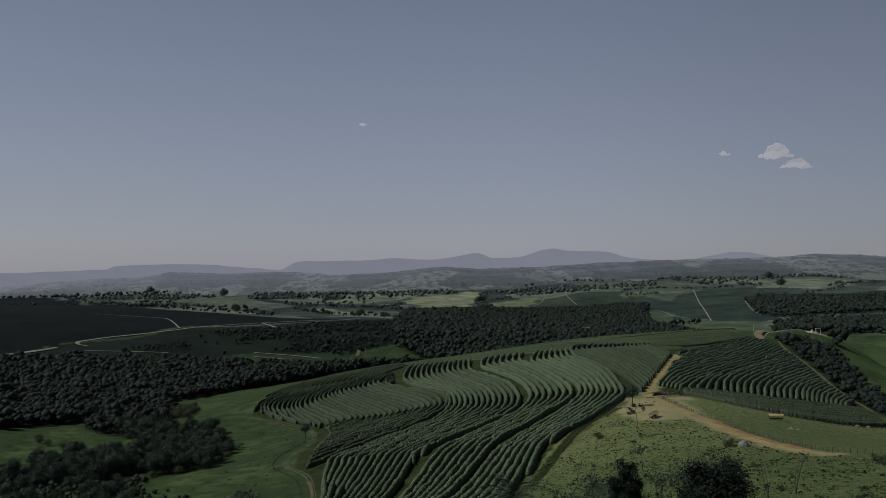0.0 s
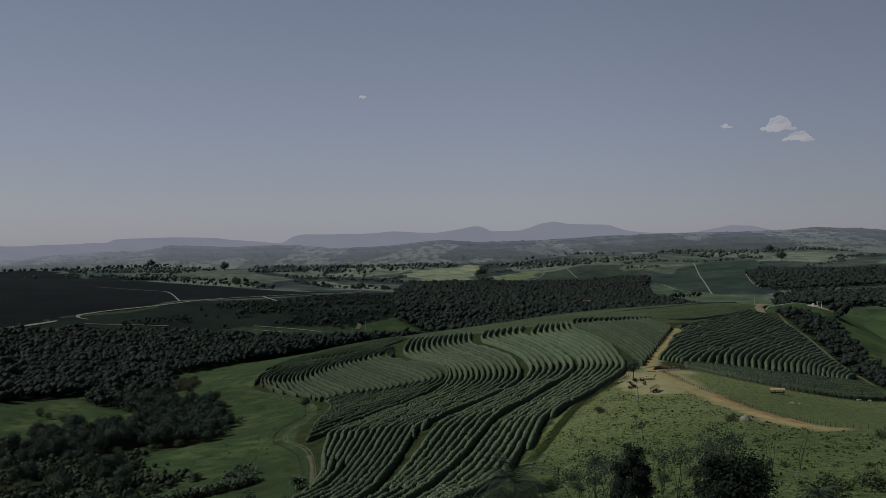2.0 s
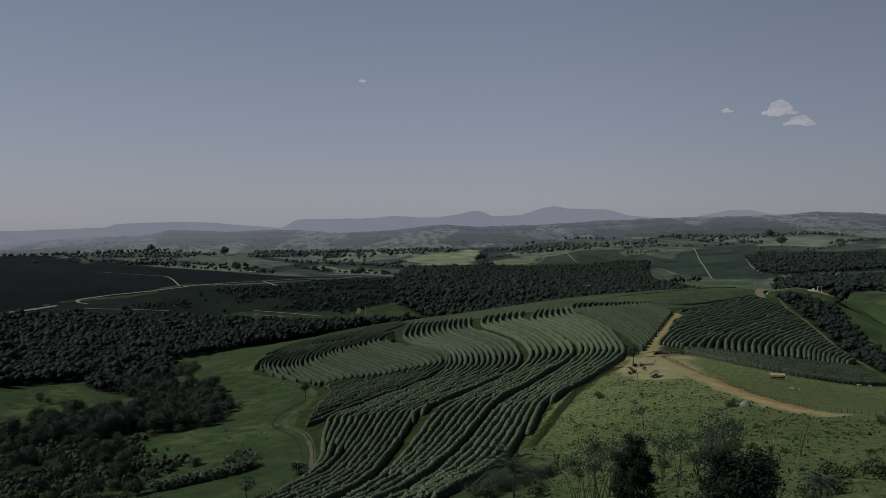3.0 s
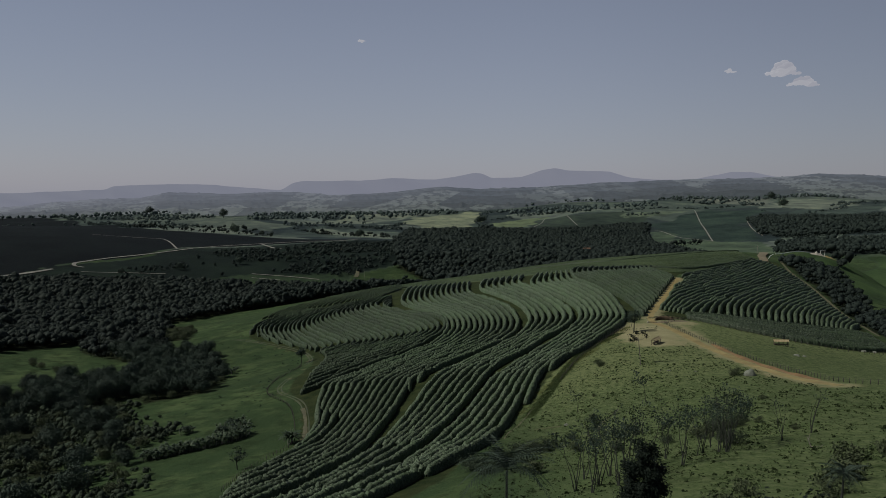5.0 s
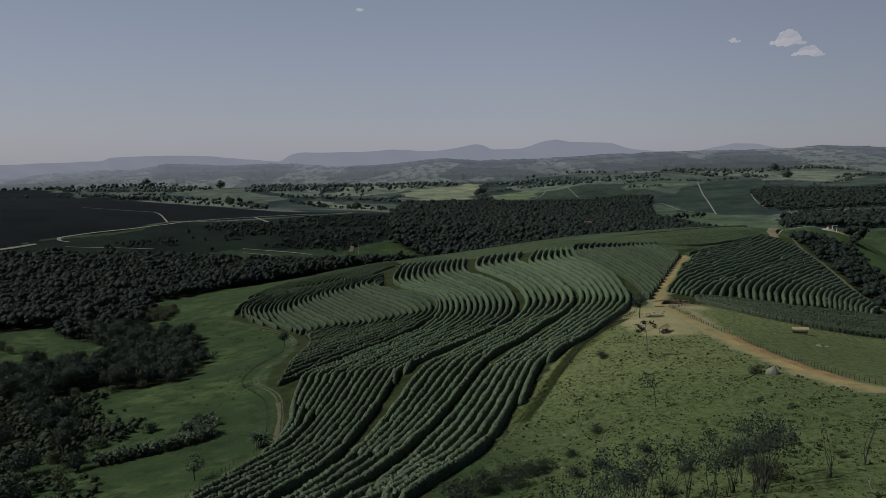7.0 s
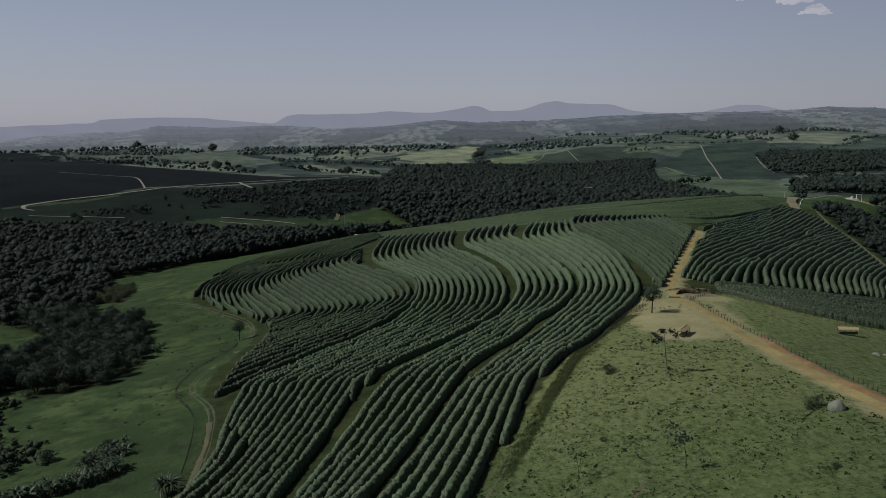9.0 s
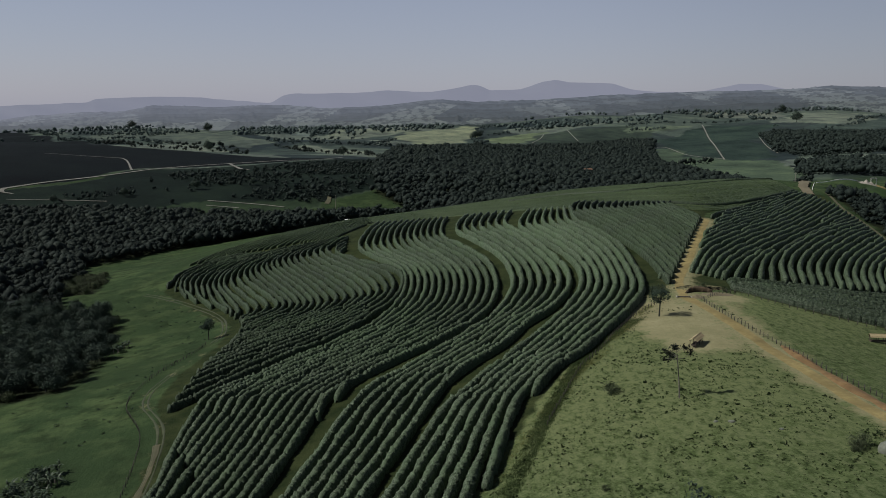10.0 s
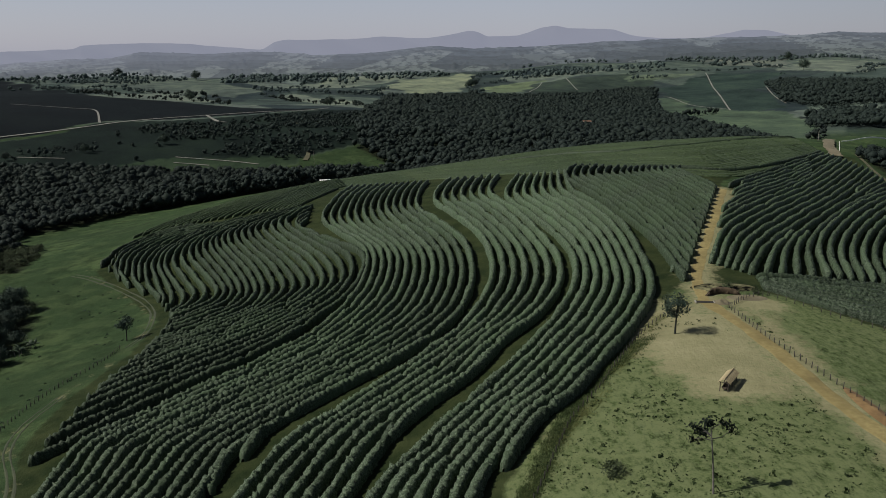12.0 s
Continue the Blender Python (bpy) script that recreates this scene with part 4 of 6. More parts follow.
def scatter(poly, spacing, seed, jitter=0.42):
    """Uneven planting places inside an outline."""
    rng = np.random.default_rng(seed)
    p = np.array(poly)
    gx, gy = np.meshgrid(np.arange(p[:, 0].min(), p[:, 0].max(), spacing), np.arange(p[:, 1].min(), p[:, 1].max(), spacing))
    x = (gx + rng.uniform(-jitter, jitter, gx.shape) * spacing).ravel()
    y = (gy + rng.uniform(-jitter, jitter, gx.shape) * spacing).ravel()
    keep = inside(x, y, poly)
    return x[keep], y[keep], rng


def ball(level):
    bm = bmesh.new()
    bmesh.ops.create_icosphere(bm, subdivisions=level, radius=1)
    made = np.array([v.co[:] for v in bm.verts]), np.array([[v.index for v in f.verts] for f in bm.faces])
    bm.free()
    return made


BALLS = {1: ball(1), 2: ball(2)}


def woods(name, x, y, rng, tall, mat, label, leafy=30, leaf=0.9, wide=0.36, lobes=2, level=1, loose=0.6, deep=(0.30, 0.74)):
    """A continuous canopy: lumpy crowns side by side, each with leaf sprays that follow its rounding."""
    n = len(x)
    h = rng.uniform(*tall, n) * (1 + 0.25 * (rng.uniform(0, 1, n) > 0.9))
    r = h * wide * rng.uniform(0.75, 1.3, n)
    z = land(x, y)
    unit, tri0 = BALLS[level]
    m = n * lobes
    who = np.repeat(np.arange(n), lobes)
    cx = x[who] + rng.normal(0, 0.48, m) * r[who]
    cy = y[who] + rng.normal(0, 0.48, m) * r[who]
    cz = z[who] + h[who] * rng.uniform(*deep, m)
    rr = r[who] * rng.uniform(0.36, 0.66, m)
    jag = 1 + rng.normal(0, 0.20 / level, (m, len(unit)))
    mid = np.stack([cx, cy, cz], -1)
    co = mid[:, None] + unit[None] * jag[..., None] * rr[:, None, None] * np.array([1, 1, 0.95])
    faces = tri0[None] + (np.arange(m) * len(unit))[:, None, None]
    co, faces = co.reshape(-1, 3), faces.reshape(-1, 3)
    # sprays over the lobes, and skirts down to the ground that close the wood's edge
    k = n * leafy
    on = rng.integers(0, m, k)
    v = rng.normal(0, 1, (k, 3))
    v[:, 2] = np.abs(v[:, 2]) * 0.9 - 0.2
    v /= np.linalg.norm(v, axis=1, keepdims=True)
    c = mid[on] + v * (rr[on] * rng.uniform(0.95, 1.4, k))[:, None]
    low = rng.uniform(0, 1, k) < 0.22
    c[low, 2] = z[who][on][low] + h[who][on][low] * rng.uniform(0.05, 0.35, low.sum())
    a, b = leaf_axes(rng, v, loose)
    s = leaf * rng.uniform(0.6, 1.3, (k, 1))
    tri = np.stack([c + a * s, c - a * s * 0.6 + b * s, c - a * s * 0.6 - b * s], 1).reshape(-1, 3)
    faces = np.r_[faces, np.arange(3 * k).reshape(-1, 3) + len(co)]
    ob = new(name, big_mesh(name, np.r_[co, tri], faces, mat, True))
    return tagged(ob, label, "woodland", kind="stuff")


# ---- woods ----
xx, yy_, rr_ = scatter(WOOD_LEFT, 6.2, 21)
woods("woodland", xx, yy_, rr_, (6.5, 10), WOODS, "dense dark green native woodland on the valley slope", 110, 0.42, 0.50, 4, loose=0.9, deep=(0.5, 0.78))
xx, yy_, rr_ = scatter(WOOD_MID, 8.2, 22)
hold = ~inside(xx, yy_, HILL_PASTURE) & ~inside(xx, yy_, HILL_FIELD)
xx, yy_ = xx[hold], yy_[hold]
woods("woodland", xx, yy_, rr_, (8, 13), GREY_WOODS, "broad dark belt of woodland behind the hill", 44, 0.7, 0.50, 3, loose=0.9, deep=(0.5, 0.78))
xx, yy_, rr_ = scatter(BANK_RIGHT, 6.0, 23)
woods("woodland", xx, yy_, rr_, (2.6, 6), GREY_WOODS, "shrubby dark woodland on the steep bank", 110, 0.36, 0.6, 4, loose=0.9, deep=(0.4, 0.76))
for seed, poly in ((24, [(816, 2247), (893, 2350), (952, 2212), (1003, 2068), (1100, 1900), (834, 1572), (791, 1632), (693, 1662), (680, 1790)]),
                   (26, [(617, 1529), (677, 1548), (760, 1440), (860, 1300), (700, 1180), (594, 1262), (580, 1307), (540, 1360)])):
    xx, yy_, rr_ = scatter(poly, 12.0, seed)
    woods("woodland", xx, yy_, rr_, (8, 13), GREY_WOODS, "dark wood on the far right-hand hillside", 30, 1.1, 0.55, 3, loose=0.9, deep=(0.5, 0.78))
xx, yy_, rr_ = scatter([(-380, 960), (-130, 1040), (-70, 1150), (-75, 1550), (-180, 1480), (-300, 1300)], 9.0, 25)
hold = wobble(xx, yy_, 0.021, 4) + rr_.normal(0, 0.45, len(xx)) + 0.9 * smooth(xx, -320, -120) > 0.35
hold &= line_dist(xx, yy_, [(-393, 1248), (-300, 1413), (-194, 1560)]) > 16
hold &= ~inside(xx, yy_, [(-260, 985), (-240, 1050), (-120, 1060), (-110, 1010), (-200, 975)])
xx, yy_ = xx[hold], yy_[hold]
woods("woodland", xx, yy_, rr_, (2, 6), GREY_WOODS, "scattered scrub and trees over a dark field", 24, 0.9, 0.65, 2)
# planted strip of slender trees behind the hill shoulder
xx, yy_, rr_ = scatter([(-196, 806), (-168, 822), (-108, 868), (-62, 905), (0, 925), (0, 945), (-110, 915), (-160, 880), (-205, 830)], 4.5, 27)
woods("woodland", xx, yy_, rr_, (13, 19), GREY_WOODS, "close-planted strip of slender trees behind the shoulder", 70, 0.55, 0.2, 4)


def far_trees():
    """Tree lines, copses and single trees over the farmland."""
    rng = np.random.default_rng(31)
    xs, ys = [], []
    # trees along field edges and lanes: way points, spacing, spread
    for pts, gap, thick in (
        ([(-2210, 4000), (-1756, 3700), (-937, 2360)], 30, 14), ([(-937, 2360), (-607, 1850), (-447, 1814), (-330, 1720)], 18, 9),
        ([(-900, 2400), (-790, 2380), (-590, 2080), (-430, 1990)], 24, 16), ([(-1116, 2900), (-1300, 3500), (-1050, 3800)], 60, 20),
        ([(-412, 2908), (-560, 4300)], 24, 8), ([(-430, 2330), (-340, 2280), (-160, 2330), (-120, 2600)], 12, 18),
        ([(-380, 2150), (-260, 1960), (-110, 1720)], 17, 8), ([(-250, 2320), (-90, 2250), (-60, 2120)], 9, 22),
        ([(130, 2300), (125, 2800), (180, 3300)], 30, 26), ([(180, 2900), (320, 3050), (520, 3100)], 15, 26), ([(190, 3400), (420, 3500), (600, 3300)], 18, 34),
        ([(480, 2500), (600, 2700), (720, 2780)], 14, 14), ([(620, 2860), (720, 3000), (900, 3000), (1020, 2900)], 16, 22),
        ([(1050, 2750), (1160, 3250), (1360, 3450)], 24, 16), ([(1150, 2450), (1300, 2650), (1420, 2700)], 14, 26), ([(1360, 3500), (1600, 3300)], 18, 26),
        ([(690, 1640), (780, 1625), (900, 1600)], 15, 10), ([(404, 1560), (449, 1640), (520, 1690)], 12, 8), ([(460, 1150), (545, 1330), (600, 1400)], 22, 14),
        ([(330, 700), (370, 780), (420, 850)], 20, 10),
    ):
        c = curve([*pts], 300)
        d = np.r_[0, np.cumsum(np.hypot(*np.diff(c, axis=0).T))]
        s = np.arange(0, d[-1], gap * 0.62)
        s = s[rng.uniform(0, 1, len(s)) < 0.8]
        xs.append(np.interp(s, d, c[:, 0]) + rng.normal(0, thick * 0.3, len(s)))
        ys.append(np.interp(s, d, c[:, 1]) + rng.normal(0, thick * 0.5, len(s)))
    for _ in range(26):
        y0 = 2300 * math.exp(rng.uniform(0, 0.85))
        x0 = rng.uniform(-0.62, 0.62) * y0
        n = rng.integers(2, 14)
        way, gap = rng.normal(0, 0.35), rng.uniform(10, 18)
        s = np.arange(n) * gap
        thick = rng.choice([4, 8, 26])
        xs.append(x0 + s * math.cos(way) + rng.normal(0, thick, n))
        ys.append(y0 + s * math.sin(way) * 1.5 + rng.normal(0, thick * 1.6, n))
    x, y = np.concatenate(xs), np.concatenate(ys)
    keep = (y > 600) & (y < 4600) & ~inside(x, y, [(-560, 840), (-400, 1255), (-200, 1600), (-340, 1690), (-596, 1790), (-900, 2200), (-1400, 2400), (-1200, 900)])
    for p in ([(-122, 2450), (-90, 3191), (120, 3703), (110, 2951), (20, 2391)], HILL_FIELD, [(221, 2300), (343, 2750), (615, 2820), (551, 2470)], [(-461, 4146), (-68, 4151), (-111, 3345), (-250, 3000)]):
        keep &= ~inside(x, y, p)
    x, y = x[keep], y[keep]
    # from 2100 m on, the leaf colour itself carries the haze
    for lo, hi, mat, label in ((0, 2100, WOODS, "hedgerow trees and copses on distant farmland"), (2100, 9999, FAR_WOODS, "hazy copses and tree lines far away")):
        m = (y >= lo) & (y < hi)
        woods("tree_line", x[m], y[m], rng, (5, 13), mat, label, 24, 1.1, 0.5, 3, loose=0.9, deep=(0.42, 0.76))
    # woods of the far plain
    for k, poly in enumerate((
        [(-700, 3000), (-300, 3050), (100, 3850), (-200, 4300), (-900, 3900)],
        [(300, 3000), (800, 3150), (900, 3500), (500, 3600), (200, 3400)],
        [(1000, 3300), (1700, 3500), (2200, 4200), (1500, 4400), (1000, 3900)],
        [(-2100, 3400), (-1300, 3200), (-900, 3500), (-1500, 4200)],
        [(0, 4050), (900, 4000), (1300, 4500), (200, 4600)],
    )):
        px, py, r = scatter(poly, 34.0, 40 + k)
        hold = r.uniform(0, 1, len(px)) < 0.62
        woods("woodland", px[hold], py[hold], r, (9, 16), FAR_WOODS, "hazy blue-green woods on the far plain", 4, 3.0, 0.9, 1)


far_trees()

# ---- thickets below the plantation: single trees ----
kinds = [
    make_tree("tree", "rounded dark green tree in the thicket", "tree", "trees of the thicket", 51, 9.0, 4.2, 48, 52, 0.30, 0.22, spread=1.6),
    make_tree("tree", "broad low dark tree in the thicket", "tree", "trees of the thicket", 52, 7.0, 4.4, 46, 52, 0.30, 0.18, spread=1.6),
    make_tree("tree", "tall uneven dark tree in the thicket", "tree", "trees of the thicket", 53, 11.0, 4.0, 52, 52, 0.30, 0.25, spread=1.6),
    make_tree("shrub", "dense grey-green shrub at the thicket's edge", "shrub", "shrubs of the thicket", 54, 4.2, 2.8, 26, 24, 0.3, 0.12, SCRUB, spread=1.6),
]
used = [False] * 4
xx, yy_, rr_ = scatter(THICKETS[2], 6.8, 62)
woods("thicket", xx, yy_, rr_, (5, 9), WOODS, "dark thicket joining the wood on the slope", 130, 0.42, 0.5, 3, loose=0.9, deep=(0.45, 0.78))
for tn, (poly, gap) in enumerate(zip([*THICKETS[:2], SCRUBLAND], (6.6, 5.6, 13.0))):
    xs, ys, rng = scatter(poly, gap, 60 + tn)
    rim = -area(xs, ys, poly)
    for px, py, d in zip(xs, ys, rim):
        k = 3 if (d < 3.5 and rng.uniform() < 0.6) or tn == 1 or (tn == 2 and rng.uniform() < 0.6) else int(rng.integers(0, 3))
        sc = rng.uniform(0.7, 1.1)
        if used[k]:
            again(kinds[k], px, py, rng.uniform(0, 360), sc)
        else:
            set_down(kinds[k], px, py, rng.uniform(0, 360), sc)
            used[k] = True

# low scrub over the rough slope
xx, yy_, rr_ = scatter([(-95, 205), (-150, 200), (-260, 290), (-300, 430), (-205, 445), (-165, 430), (-132, 390), (-104, 345), (-100, 300), (-74, 236)], 2.9, 66)
hold = wobble(xx, yy_, 0.06, 2) + rr_.normal(0, 0.45, len(xx)) + np.clip(-area(xx, yy_, SCRUBLAND) / 20, -1.2, 0.9) > 0.25
woods("low_scrub", xx[hold], yy_[hold], rr_, (0.8, 3.2), SMOKY, "low dark scrub and bracken on the rough slope", 34, 0.3, 0.7, 2)

# loose shrubs on the slope below the left-hand track
for px, py, sc in ((-150, 392, 1.0), (-128, 322, 0.9), (-116, 300, 0.7), (-143, 290, 1.1), (-165, 330, 1.2), (-108, 268, 0.8), (-170, 300, 1.0), (-96, 250, 0.6), (-125, 250, 1.0),
                   (-140, 228, 1.1), (-110, 212, 0.9), (-88, 232, 0.5), (-150, 200, 1.2), (-180, 270, 1.2), (-300, 470, 1.2), (-250, 520, 0.9), (-238, 505, 1.0), (-226, 498, 0.9), (-246, 512, 0.8), (-214, 486, 1.0)):
    again(kinds[3], px, py, px * 7 % 360, sc)
for px, py, sc in ((-318, 1020, 1.1), (-262, 1090, 1.3), (-365, 960, 0.9), (-205, 1130, 1.0), (-172, 1761, 1.9), (-180, 1775, 1.5), (-464, 1868, 2.2), (-455, 1850, 1.6), (-900, 3434, 4.2), (-1314, 3752, 4.0), (125, 2803, 2.6), (112, 2760, 2.0), (140, 2840, 2.2), (1054, 2598, 3.4), (1340, 3420, 3.4)):
    again(kinds[0], px, py, px * 5 % 360, sc, "lone dark round tree on open farmland")


# ---- bamboo-like and banana clumps ----
def blade(bm, length, width, droop, segs=5):
    """An arching leaf with a fold along its rib."""
    rows = []
    for i in range(segs + 1):
        t = i / segs
        w = width * math.sin(math.pi * min(0.97, 0.12 + 0.85 * t)) * 0.5
        z = length * (0.75 * t - droop * t * t)
        x = length * (0.55 * t + 0.25 * t * t)
        rows.append([bm.verts.new((x, s * w, z - abs(s) * 0.12 * width)) for s in (-1, 0, 1)])
    for a, b in zip(rows, rows[1:]):
        for k in (0, 1):
            bm.faces.new((a[k], a[k + 1], b[k + 1], b[k]))
    return bm


def make_clump(name, label, category, group, seed, stems, leaves, length, width, stem_h, mat):
    rng = random.Random(seed)
    ob = new(name)
    spots = []
    for _ in range(stems):
        a, r = rng.uniform(0, 6.28), rng.uniform(0, 0.55 * stem_h)
        foot = (r * math.cos(a), r * math.sin(a), -0.2)
        head = (foot[0] * 1.25, foot[1] * 1.25, stem_h * rng.uniform(0.7, 1.1))
        bm = bmesh.new()
        limb(bm, foot, head, 0.13, 0.07, 5)
        part("stem", bm, PALE_BARK, ob)
        spots.append(head)
    me = bpy.data.meshes.new("leaf")
    bm = blade(bmesh.new(), length, width, 0.55)
    bm.to_mesh(me)
    bm.free()
    me.materials.append(mat)
    for h in spots:
        for _ in range(leaves):
            leaf = new("leaf", me)
            leaf.parent = ob
            leaf.matrix_basis = pose(*h, rng.uniform(-14, 14), rng.uniform(-25, 30), rng.uniform(0, 360)) @ Matrix.Scale(rng.uniform(0.7, 1.15), 4)
    return tagged(ob, label, category, group)


banana = make_clump("banana_clump", "clump of arching broad-leaved banana plants", "banana plant", "banana clumps", 3, 4, 7, 2.6, 0.55, 2.3, BANANA)
set_down(banana, -99, 291.5, 0, 1.1)
rng = random.Random(8)
bank = curve([(-102, 290), (-94, 295), (-88, 298.5), (-82, 303), (-76, 307.5), (-71, 314)], 19)
for n, (px, py) in enumerate([*bank[1:], *(bank[2::2] + [-1.5, 3.5])]):
    again(banana, px + rng.uniform(-0.8, 0.8), py + rng.uniform(-0.8, 0.8), n * 67 % 360, rng.uniform(0.95, 1.4))
for n, (px, py) in enumerate(((-82, 319), (-80, 323), (-83, 327), (-78, 328), (-81, 333), (-77, 334), (-76, 322), (-74, 328), (-98, 328), (-96, 330), (-121, 474), (-123, 466), (-126, 458), (-118, 490), (-119, 482))):
    again(banana, px, py, n * 67 % 360, rng.uniform(0.9, 1.3))
undergrowth = make_tree("shrub", "dark undergrowth among the banana plants", "shrub", "undergrowth of the banana strip", 55, 3.0, 2.1, 22, 26, 0.24, 0.1, spread=1.7)
set_down(undergrowth, -97, 293.5, 0)
for n, (px, py) in enumerate([*bank[3::2], (-81, 321), (-79, 326), (-80, 331), (-77, 330), (-97, 329)]):
    again(undergrowth, px, py + 0.6, n * 83 % 360, rng.uniform(0.8, 1.15))
spiky = make_clump("spiky_clump", "large round clump of spiky strap leaves", "agave", "", 9, 9, 12, 3.3, 0.34, 1.5, BANANA)
set_down(spiky, -50, 293, 40, 1.6)


# ---- palms ----
def make_palm(label, seed, tall, fronds=22, reach=3.0):
    rng = random.Random(seed)
    ob = new("palm_tree")
    bm = bmesh.new()
    for i in range(6):
        limb(bm, (0.05 * i, 0, tall * i / 6 - 0.3), (0.05 * (i + 1), 0, tall * (i + 1) / 6 - 0.3), 0.17 - 0.012 * i, 0.17 - 0.012 * (i + 1), 8)
    part("trunk", bm, BARK, ob)
    bm = bmesh.new()
    n = 16
    for i in range(n):
        t = (i + 1) / n
        x, z = reach * (0.9 * t), reach * (0.55 * t - 0.75 * t * t)
        for s in (-1, 1):
            w = 0.55 * math.sin(math.pi * (0.08 + 0.88 * t)) + 0.06
            a = [bm.verts.new(v) for v in ((x, 0, z), (x + 0.10, 0, z), (x + 0.32, s * w, z - 0.3 * w - 0.1))]
            bm.faces.new(a)
    rib = [bm.verts.new((reach * 0.95 * t, 0, reach * (0.55 * t - 0.75 * t * t) + 0.02 * s)) for t in (0, 0.25, 0.5, 0.75, 1) for s in (0, 1)]
    for k in range(0, 8, 2):
        bm.faces.new((rib[k], rib[k + 1], rib[k + 3], rib[k + 2]))
    me = bpy.data.meshes.new("frond")
    bm.to_mesh(me)
    bm.free()
    me.materials.append(LEAVES)
    for i in range(fronds):
        f = new("frond", me)
        f.parent = ob
        f.matrix_basis = pose(0.3, 0, tall - 0.4, rng.uniform(-10, 10), rng.uniform(-52, 22), i * 137.5) @ Matrix.Scale(rng.uniform(0.8, 1.1), 4)
    return tagged(ob, label, "palm", "palms on the slope")


set_down(make_palm("small feathery palm on the grassy slope", 1, 4.6, 26, 2.5), 44, 101, 20)
set_down(make_palm("tall feathery palm with drooping fronds", 2, 37.5 - at(7, 84), 46, 4.6), 7, 84, 60)


# ---- sparse and bare trees in the pasture ----
def make_sparse(name, label, seed, tall, stems, tufts, per, leaf, spread, lean=0.12, leaves=None):
    """A thin tree or burnt-over shrub: a few crooked stems with small leaf tufts at their ends."""
    rng = np.random.default_rng(seed)
    ob = new(name)
    ends = []
    for _ in range(stems):
        bm = bmesh.new()
        p = np.array([rng.normal(0, 0.18 * (stems > 1)), rng.normal(0, 0.18 * (stems > 1)), -0.25])
        way = np.array([rng.normal(0, lean), rng.normal(0, lean), 1.0])
        h = tall * rng.uniform(0.75, 1.05)
        r = 0.008 * tall + 0.025
        n = 6
        for i in range(n):
            q = p + way / np.linalg.norm(way) * h / n
            r1 = r * 0.80
            limb(bm, p, q, r, r1, 6)
            if i >= 4 or (i == 3 and rng.uniform() < 0.4):
                for _k in range(3):
                    out = rng.normal(0, 1, 3) * np.array([1, 1, 0.25]) + np.array([0, 0, 0.55])
                    e = q + out / np.linalg.norm(out) * tall * rng.uniform(0.1, 0.24)
                    limb(bm, q, e, r1 * 0.5, r1 * 0.15, 4)
                    ends.append(e)
            way = way + rng.normal(0, 0.13, 3) * np.array([1, 1, 0.2])
            p, r = q, r1
        ends.append(p)
        part("stem", bm, BARK, ob)
    if tufts:
        ends = np.array(ends)[rng.permutation(len(ends))[:tufts]]
        q, f = quads_at(rng, ends, spread, per, leaf)
        c = new("crown", big_mesh("crown", q, f, leaves or LEAVES))
        c.parent = ob
    return tagged(ob, label, "tree")


set_down(make_tree("tree", "single leafy tree beside the farm gate", "tree", "", 71, 10.6, 3.1, 40, 44, 0.24, 0.40, spread=1.4), 88.6, 390.5, 30)
tree = new("tree")
bm = bmesh.new()
trunk = (((0, 0, -0.3), 0.17), ((-0.25, 0, 3.2), 0.14), ((-0.55, 0.1, 6.4), 0.12), ((-0.9, 0.1, 9.3), 0.10), ((-1.25, 0, 11.6), 0.06))
for (a, ra), (b, rb) in zip(trunk, trunk[1:]):
    limb(bm, a, b, ra, rb, 8)
part("trunk", bm, PALE_BARK, tree)
tufts = []
for path in (((-0.9, 0.1, 9.2), (0.6, 0.2, 9.4), (1.6, 0.3, 10.2), (2.0, 0.2, 11.2)), ((-0.8, 0.1, 8.9), (-2.2, 0, 9.4), (-4.0, -0.2, 9.3)), ((-1.0, 0.1, 9.8), (-2.4, 0.5, 10.8), (-3.6, 0.8, 10.9)),
             ((-1.25, 0, 11.5), (-1.9, -0.4, 12.2), (-2.0, -0.4, 12.3)), ((-1.2, 0, 10.9), (0.2, -0.5, 12.0), (0.5, -0.6, 12.2)), ((-0.9, 0.1, 9.4), (-1.4, 1.6, 9.6), (-1.9, 2.4, 9.4))):
    bm = bmesh.new()
    for k, (a, b) in enumerate(zip(path, path[1:])):
        limb(bm, a, b, 0.085 * 0.7**k, 0.085 * 0.7 ** (k + 1), 6)
    part("branch", bm, PALE_BARK, tree)
    tufts += [path[-1], [(p + q) / 2 + d for p, q, d in zip(path[-1], path[-2], (0.3, 0.2, -0.3))]]
q, f = quads_at(np.random.default_rng(72), np.array([[*p] for p in tufts]), 0.8, 46, 0.26)
new("crown", big_mesh("crown", q, f, DARK_LEAVES)).parent = tree
tagged(tree, "slender straight tree with T-shaped boughs and dark drooping tufts", "tree")
set_down(tree, 73.7, 314.6, 0)
set_down(make_sparse("tree", "tall thin tree with a small sparse crown", 73, 11.5, 1, 8, 20, 0.3, 1.4, 0.03), 59, 247, 80)
set_down(make_sparse("tree", "leaning half-bare small tree in the pasture", 74, 6.5, 2, 8, 12, 0.24, 0.9, 0.28), 41, 252, 200)
set_down(make_tree("tree", "small open-crowned tree beside the fence", "tree", "", 75, 9.0, 3.0, 26, 30, 0.32, 0.5, spread=1.6), -78, 477, 0)
set_down(make_tree("tree", "small thin-crowned tree by the field corner", "tree", "", 76, 7.0, 2.8, 18, 18, 0.28, 0.4, spread=1.6), -60.5, 261, 0)
